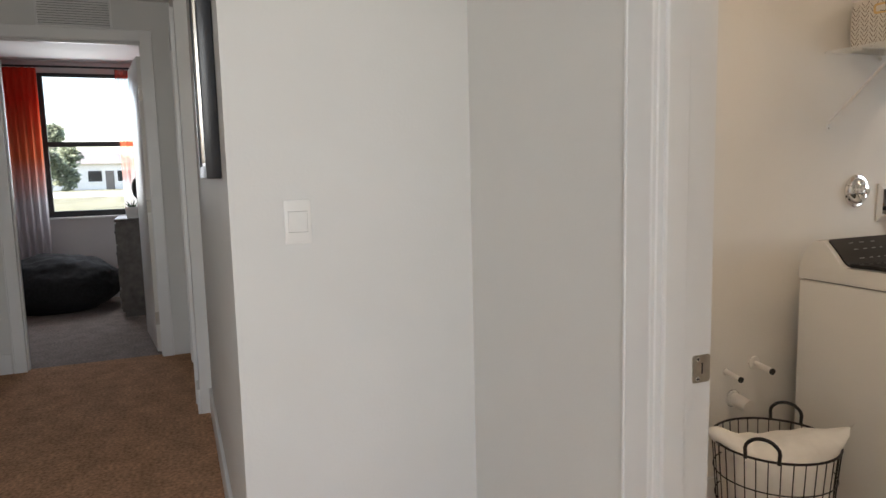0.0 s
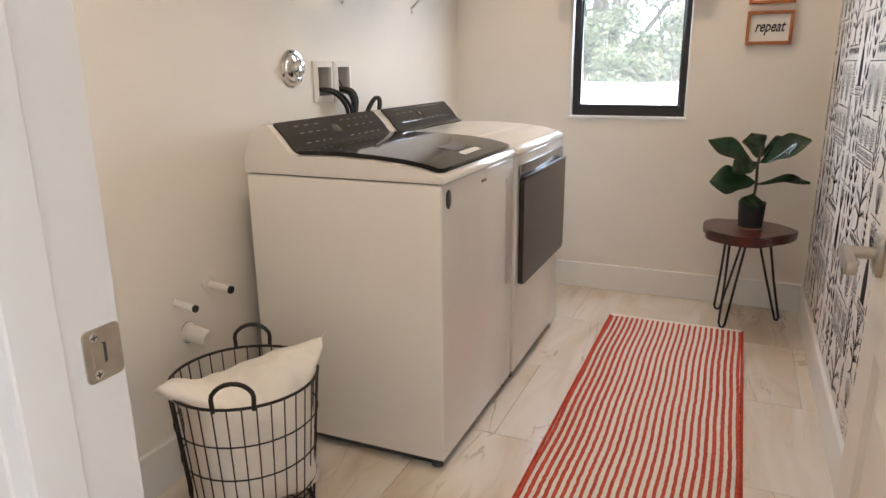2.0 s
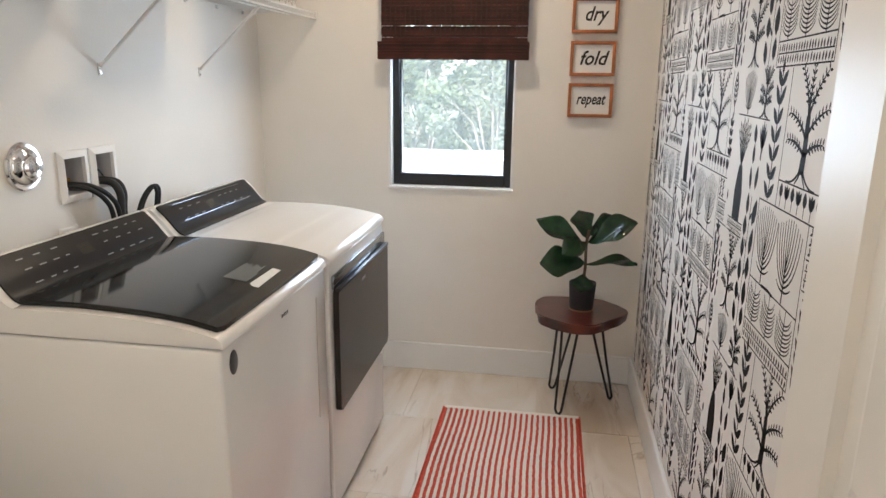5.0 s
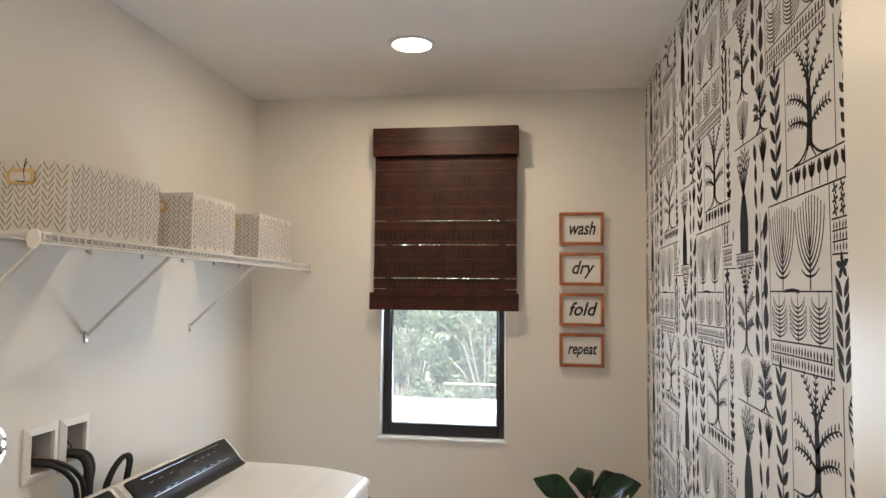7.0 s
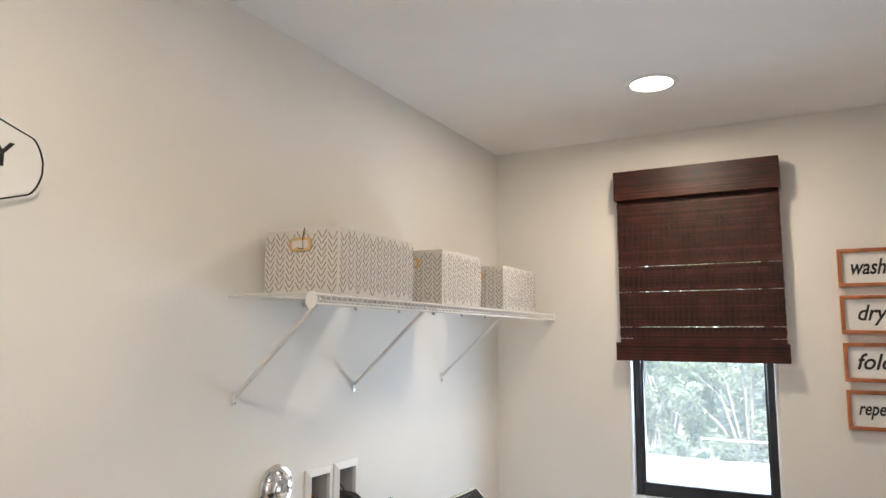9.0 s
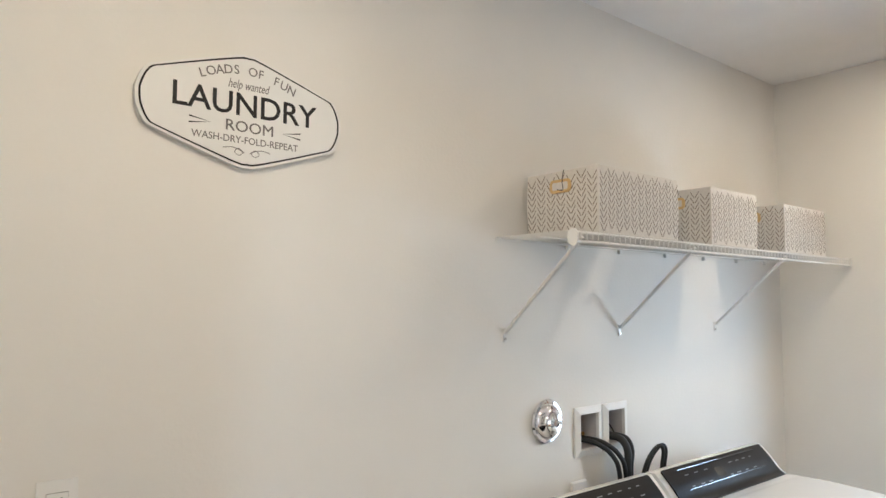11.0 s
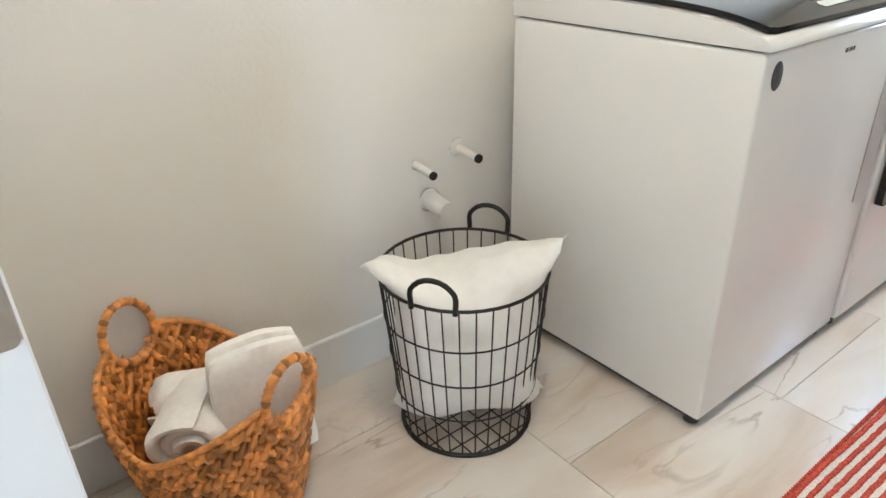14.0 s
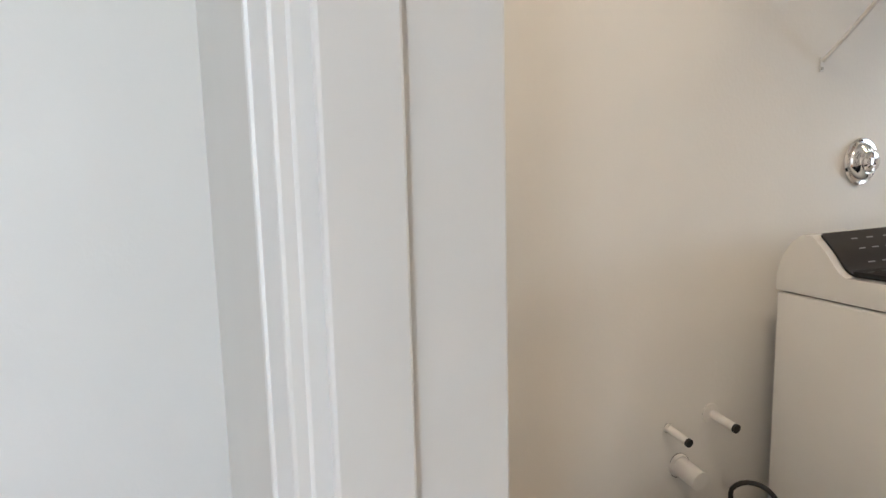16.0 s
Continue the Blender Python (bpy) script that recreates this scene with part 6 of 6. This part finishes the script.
# curtains: red at the top fading to white cloth
def ombre(name, transl):
    m = bpy.data.materials.new(name)
    m.use_nodes = True
    n, l = m.node_tree.nodes, m.node_tree.links
    b = n["Principled BSDF"]
    tc, sx, rp = n.new("ShaderNodeTexCoord"), n.new("ShaderNodeSeparateXYZ"), n.new("ShaderNodeValToRGB")
    mr = n.new("ShaderNodeMapRange")
    mr.inputs["From Min"].default_value, mr.inputs["From Max"].default_value = 0.9 * U, 2.4 * U
    l.new(tc.outputs["Object"], sx.inputs[0]); l.new(sx.outputs["Z"], mr.inputs["Value"]); l.new(mr.outputs[0], rp.inputs[0])
    e = rp.color_ramp.elements
    e[0].position, e[0].color = 0.08, (0.72, 0.68, 0.70, 1)
    e[1].position, e[1].color = 0.75, (0.75, 0.045, 0.020, 1)
    k = e.new(0.38); k.color = (0.80, 0.22, 0.10, 1)
    tr = n.new("ShaderNodeBsdfTranslucent"); mx = n.new("ShaderNodeMixShader")
    mx.inputs[0].default_value = transl
    l.new(rp.outputs[0], b.inputs["Base Color"]); l.new(rp.outputs[0], tr.inputs[0])
    b.inputs["Roughness"].default_value = 0.9
    l.new(b.outputs[0], mx.inputs[1]); l.new(tr.outputs[0], mx.inputs[2])
    out = n["Material Output"]
    if transl > 0.55:
        tp, m2 = n.new("ShaderNodeBsdfTransparent"), n.new("ShaderNodeMixShader")
        m2.inputs[0].default_value = 0.45
        l.new(mx.outputs[0], m2.inputs[1]); l.new(tp.outputs[0], m2.inputs[2]); l.new(m2.outputs[0], out.inputs[0])
    else:
        l.new(mx.outputs[0], out.inputs[0])
    return m


M_CURT, M_SHEER = ombre("ombre_curtain", 0.5), ombre("ombre_sheer", 0.7)
for y0, y1, mt, lab in ((-2.62, -2.04, M_CURT, "red to white ombre curtain gathered beside the window"), (-1.35, -0.75, M_SHEER, "sheer red to white ombre curtain over the window")):
    cu = thing("curtain", (BX + 0.10, (y0 + y1) / 2, 0), lab, "curtain", "ombre bedroom curtains")
    bm = bmesh.new()
    rows = []
    for j in range(9):
        z = 0.03 + 2.30 * j / 8
        rows.append([bm.verts.new((0.022 * math.sin(k * 0.95 + 0.3 * math.sin(z)) * (1.1 - 0.2 * j / 8), (y0 - y1) / 2 + (y1 - y0) * k / 60, z)) for k in range(61)])
    for a, b in zip(rows, rows[1:]):
        for k in range(60):
            bm.faces.new((a[k], a[k + 1], b[k + 1], b[k]))
    part("cloth", bm, mt, cu, smooth=80)
rod = thing("curtain_rod", (BX + 0.10, -1.65, 2.345), "thin black curtain rod above the window", "curtain rod")
bm = bmesh.new(); cyl(bm, (0, -1.0, 0), (0, 1.0, 0), 0.010, seg=12); part("rod", bm, M_BLACK, rod)
for y in (-0.95, 0.95):
    bm = bmesh.new(); box(bm, -0.10, 0.006, y - 0.008, y + 0.008, -0.008, 0.008); part("rod_bracket", bm, M_BLACK, rod)

# ---- outdoors ----
M_GRASS = mat("lawn", (0.19, 0.19, 0.13), 0.95, var=0.4, scale=3, stain=0.35, bump=0.6, bscale=40, spec=0.1)
bm = bmesh.new()
bmesh.ops.create_grid(bm, x_segments=2, y_segments=2, size=900)
bmesh.ops.translate(bm, vec=(0, 0, -0.22), verts=bm.verts)
tagged(part("ground", bm, M_GRASS), "sunlit pale dry lawn around the house", "lawn", "", "structure")


def leafy(name, color):
    m = mat(name, color, 0.55, var=0.35, scale=2, island=0.5)
    n, l = m.node_tree.nodes, m.node_tree.links
    b = n["Principled BSDF"]
    tr, mx = n.new("ShaderNodeBsdfTranslucent"), n.new("ShaderNodeMixShader")
    l.new(b.inputs["Base Color"].links[0].from_socket, tr.inputs[0])
    mx.inputs[0].default_value = 0.65
    l.new(b.outputs[0], mx.inputs[1]); l.new(tr.outputs[0], mx.inputs[2]); l.new(mx.outputs[0], n["Material Output"].inputs[0])
    return m


M_FOL, M_FOL2 = leafy("foliage", (0.21, 0.25, 0.15)), leafy("foliage_pale", (0.28, 0.31, 0.22))
M_BARK = mat("bark", (0.22, 0.19, 0.16), 0.9, var=0.4, scale=20, bump=0.6, bscale=40)


def tree(name, loc, h, spread, n, material, seed, label, low=0.35, leaf=0.11):
    rng = random.Random(seed)
    t = thing(name, loc, label, "tree" if name == "tree" else "shrub")
    bm = bmesh.new()
    if name == "tree":
        tube(bm, curve_pts([(0, 0, -0.1), (0.06 * h * rng.uniform(-1, 1), 0, h * 0.35), (0.05 * h * rng.uniform(-1, 1), 0.05 * h * rng.uniform(-1, 1), h * 0.85)], 5), [0.03 * h * (1 - 0.8 * i / 10) for i in range(11)], 8)
    for k in range(9 if name == "tree" else 12):
        a, z = rng.uniform(0, math.tau), h * rng.uniform(low * 0.6, 0.7)
        z0 = z * 0.7 if name == "tree" else -0.05
        p = [(0, 0, z0), (spread * 0.35 * math.cos(a), spread * 0.35 * math.sin(a), z + 0.1 * h), (spread * 0.75 * math.cos(a), spread * 0.75 * math.sin(a), z + 0.28 * h)]
        tube(bm, p, [0.012 * h, 0.007 * h, 0.003 * h], 6)
    part("trunk" if name == "tree" else "stems", bm, M_BARK, t)
    cl = [(rng.uniform(0, math.tau), rng.uniform(0.15, 1) ** 0.6 * spread, h * rng.uniform(low, 1.0), rng.uniform(0.16, 0.34) * spread) for _ in range(26)]
    vs, fs = [], []
    for i in range(n):
        a, r, z, s = cl[rng.randrange(len(cl))]
        r *= math.sqrt(max(0.05, 1 - ((z / h - 0.6) / 0.55) ** 2))
        d = Vector((rng.gauss(0, 1), rng.gauss(0, 1), rng.gauss(0, 1))).normalized() * s * rng.uniform(0.4, 1)
        c = Vector((r * math.cos(a), r * math.sin(a), z)) + d
        if c.z < 0:
            c.z = rng.uniform(0, 0.1)
        u = Vector((rng.gauss(0, 1), rng.gauss(0, 1), rng.gauss(0, 0.6))).normalized() * leaf * rng.uniform(0.6, 1.2)
        v = u.orthogonal().normalized() * leaf * 0.45
        j = len(vs)
        vs.extend([c - u, c + v, c + u, c - v])
        fs.append((j, j + 1, j + 2, j + 3))
    me = bpy.data.meshes.new("crown")
    me.from_pydata([tuple(q * U for q in v) for v in vs], [], fs)
    me.materials.append(material)
    ob = new("crown", me)
    ob.parent = t
    return t


tree("tree", (-1.0, 13.5, -0.2), 7.0, 2.4, 7000, M_FOL, 1, "broad green tree beyond the lawn")
tree("tree", (2.2, 16.0, -0.2), 8.5, 3.0, 7000, M_FOL, 2, "tall green tree beyond the lawn")
tree("tree", (-4.5, 15.5, -0.2), 8.0, 3.0, 7000, M_FOL2, 3, "pale green tree beyond the lawn")
tree("tree", (5.2, 14.0, -0.2), 7.5, 2.6, 3600, M_FOL2, 4, "pale green tree beside the garden fence")
tree("tree", (0.6, 19.0, -0.2), 9.0, 3.6, 7000, M_FOL, 9, "dense green tree at the garden's end")
tree("shrub", (0.55, 9.4, -0.2), 1.9, 0.9, 6000, M_FOL2, 5, "pale flowering shrub behind the mesh fence", 0.1, 0.045)
tree("shrub", (-0.55, 10.0, -0.2), 2.0, 0.8, 5000, M_FOL, 6, "bushy green shrub on the lawn", 0.1, 0.05)
tree("shrub", (0.0, 8.0, -0.2), 0.55, 0.34, 2200, M_FOL2, 7, "low grassy shrub by the house", 0.1, 0.05)
tree("shrub", (1.75, 11.5, -0.2), 3.0, 1.5, 9000, M_FOL, 21, "tall dense green shrub at the lawn's edge", 0.1, 0.06)
tree("shrub", (0.35, 13.0, -0.2), 3.0, 1.6, 9000, M_FOL2, 22, "tall pale green shrub at the lawn's edge", 0.1, 0.06)
tree("shrub", (-0.55, 8.9, -0.2), 1.25, 0.36, 3000, M_FOL2, 31, "narrow pale green shrub on the dry lawn", 0.1, 0.035)
tree("shrub", (2.1, 8.0, -0.2), 1.8, 0.7, 5000, M_FOL2, 8, "pale shrub beside the fence", 0.1, 0.05)
# fence place and height set to fit the camera's view through the window
fence = thing("mesh_fence", (0.12, 8.3, -0.2), "grey chain-link garden fence panel, shortened to fit the window view", "fence")
for k in range(4):
    bm = bmesh.new(); cyl(bm, (k * 0.9, 0, 0), (k * 0.9, 0, 0.64), 0.016, seg=8); part("post", bm, M_NICKEL, fence)
bm = bmesh.new(); cyl(bm, (0, 0, 0.62), (2.7, 0, 0.62), 0.011, seg=8); part("rail", bm, M_NICKEL, fence)
bm = bmesh.new()
for k in range(0, 34):
    for s in (1, -1):
        x = k * 0.08
        a, b = (x, 0.0), (x + s * 0.61, 0.61)
        if 0 <= a[0] <= 2.7 and 0 <= b[0] <= 2.7:
            tube(bm, [(a[0], 0, a[1]), (b[0], 0.002 * s, b[1])], 0.003, 3)
part("mesh", bm, M_NICKEL, fence)

# street side, seen through the bedroom window
M_ASPH = mat("sunlit_concrete", (0.42, 0.40, 0.37), 0.9, var=0.1, scale=3)
solid("road", (-72.0, -54.0, -60, 60, -0.215, -0.205), M_ASPH, "pale sunlit concrete road", "road")
M_STUCCO = mat("white_stucco", (0.72, 0.69, 0.64), 0.9, var=0.05, scale=2)
M_ROOF = mat("grey_shingle", (0.16, 0.15, 0.145), 0.9, var=0.3, scale=6)


def house(loc, w, d, h, label):
    e = thing("house", loc, label, "house")
    boxpart("wall", (-d / 2, d / 2, -w / 2, w / 2, 0, h), M_STUCCO, e)
    bm = bmesh.new()
    a = 0.5
    base_ = [(-d / 2 - a, -w / 2 - a, h), (d / 2 + a, -w / 2 - a, h), (d / 2 + a, w / 2 + a, h), (-d / 2 - a, w / 2 + a, h)]
    bv = [bm.verts.new(p) for p in base_]
    r = [bm.verts.new((0, -w / 2 + d / 2, h + d * 0.22)), bm.verts.new((0, w / 2 - d / 2, h + d * 0.22))]
    bm.faces.new(bv[::-1])
    bm.faces.new((bv[0], bv[1], r[0])); bm.faces.new((bv[2], bv[3], r[1])); bm.faces.new((bv[1], bv[2], r[1], r[0])); bm.faces.new((bv[3], bv[0], r[0], r[1]))
    part("roof", bm, M_ROOF, e, "grey hipped roof")
    for y in (-w * 0.32, 0.0, w * 0.3):
        wn_ = boxpart("window", (d / 2, d / 2 + 0.04, y - 0.7, y + 0.7, 0.9, 2.1), M_CONSOLE, e)
        boxpart("sill", (d / 2 + 0.041, d / 2 + 0.10, y - 0.8, y + 0.8, 0.82, 0.9), M_TRIM, wn_)
    boxpart("door", (d / 2, d / 2 + 0.05, w * 0.15 - 0.45, w * 0.15 + 0.45, 0, 2.1), M_GREYOAK, e)
    return e


house((-88, -8.8, -0.2), 10, 8, 2.9, "white single-storey house across the street")
house((-88, 7.0, -0.2), 13, 8, 2.9, "white single-storey house across the street")
tree("tree", (-30, -7.0, -0.2), 3.4, 2.5, 9000, M_FOL2, 14, "round pale green street tree", low=0.2, leaf=0.14)
tree("tree", (-98, -1.5, -0.2), 7.0, 3.5, 3200, M_FOL, 15, "green tree behind the houses", leaf=0.3)
tree("tree", (-98, -16.0, -0.2), 7.0, 3.5, 3200, M_FOL, 16, "green tree behind the houses", leaf=0.3)

# ---- floor tiles ----
def marble():
    m = bpy.data.materials.new("marble_tile")
    m.use_nodes = True
    n, l = m.node_tree.nodes, m.node_tree.links
    b = n["Principled BSDF"]
    tc, oi, ad, mp = n.new("ShaderNodeTexCoord"), n.new("ShaderNodeObjectInfo"), n.new("ShaderNodeVectorMath"), n.new("ShaderNodeMapping")
    mu = n.new("ShaderNodeVectorMath"); mu.operation = "MULTIPLY"; mu.inputs[1].default_value = (37, 53, 11)
    cb = n.new("ShaderNodeCombineXYZ")
    for k in range(3):
        l.new(oi.outputs["Random"], cb.inputs[k])
    l.new(cb.outputs[0], mu.inputs[0])
    l.new(tc.outputs["Object"], ad.inputs[0]); l.new(mu.outputs[0], ad.inputs[1])
    mp.inputs["Rotation"].default_value = (0, 0, radians(-38)); mp.inputs["Scale"].default_value = (3.2, 0.75, 1)
    l.new(ad.outputs[0], mp.inputs[0])
    n1 = n.new("ShaderNodeTexNoise"); n1.inputs["Scale"].default_value, n1.inputs["Detail"].default_value, n1.inputs["Distortion"].default_value = 1.6, 8, 0.9
    l.new(mp.outputs[0], n1.inputs["Vector"])
    r1 = n.new("ShaderNodeValToRGB")
    e = r1.color_ramp.elements
    e[0].position, e[0].color = 0.28, (0.54, 0.43, 0.32, 1)
    e[1].position, e[1].color = 0.62, (0.74, 0.69, 0.63, 1)
    k = e.new(0.45); k.color = (0.68, 0.60, 0.51, 1)
    l.new(n1.outputs["Fac"], r1.inputs[0])
    n2 = n.new("ShaderNodeTexNoise"); n2.inputs["Scale"].default_value, n2.inputs["Detail"].default_value, n2.inputs["Distortion"].default_value = 1.1, 5, 1.6
    l.new(mp.outputs[0], n2.inputs["Vector"])
    r2 = n.new("ShaderNodeValToRGB")
    e = r2.color_ramp.elements
    e[0].position, e[0].color = 0.488, (0, 0, 0, 1)
    e[1].position, e[1].color = 0.512, (0, 0, 0, 1)
    k = e.new(0.5); k.color = (1, 1, 1, 1)
    l.new(n2.outputs["Fac"], r2.inputs[0])
    n3 = n.new("ShaderNodeTexNoise"); n3.inputs["Scale"].default_value = 2.0
    l.new(ad.outputs[0], n3.inputs["Vector"])
    r3 = n.new("ShaderNodeMapRange"); r3.inputs["From Min"].default_value, r3.inputs["From Max"].default_value, r3.inputs["To Max"].default_value = 0.45, 0.62, 0.55
    l.new(n3.outputs["Fac"], r3.inputs["Value"])
    mm = n.new("ShaderNodeMath"); mm.operation = "MULTIPLY"
    l.new(r2.outputs[0], mm.inputs[0]); l.new(r3.outputs[0], mm.inputs[1])
    mx = n.new("ShaderNodeMix"); mx.data_type = "RGBA"
    l.new(mm.outputs[0], mx.inputs["Factor"]); l.new(r1.outputs[0], mx.inputs["A"]); mx.inputs["B"].default_value = (0.27, 0.19, 0.13, 1)
    l.new(mx.outputs["Result"], b.inputs["Base Color"])
    b.inputs["Roughness"].default_value = 0.22
    return m


M_TILE = marble()
floor_ob = bpy.data.objects["floor"]
TS, GAP = 0.549, 0.0006
for r in range(-2, 6):
    y0 = 0.864 + (r - 0) * TS
    for c in range(-2, 5):
        x0 = 0.587 + (0.18 if r % 2 else 0.0) + c * TS
        a, b, p, q = max(x0 + GAP, 0.001), min(x0 + TS - GAP, W - 0.001), max(y0 + GAP, -0.057), min(y0 + TS - GAP, L - 0.001)
        if b - a < 0.01 or q - p < 0.01:
            continue
        bm = bmesh.new()
        box(bm, a, b, p, q, -0.006, 0.0, 0.0012, 1)
        part("tile", bm, M_TILE, floor_ob)
boxpart("threshold", (DX0, DX1, -0.075, -0.050, -0.004, 0.006), M_TILE, floor_ob, 0.002)
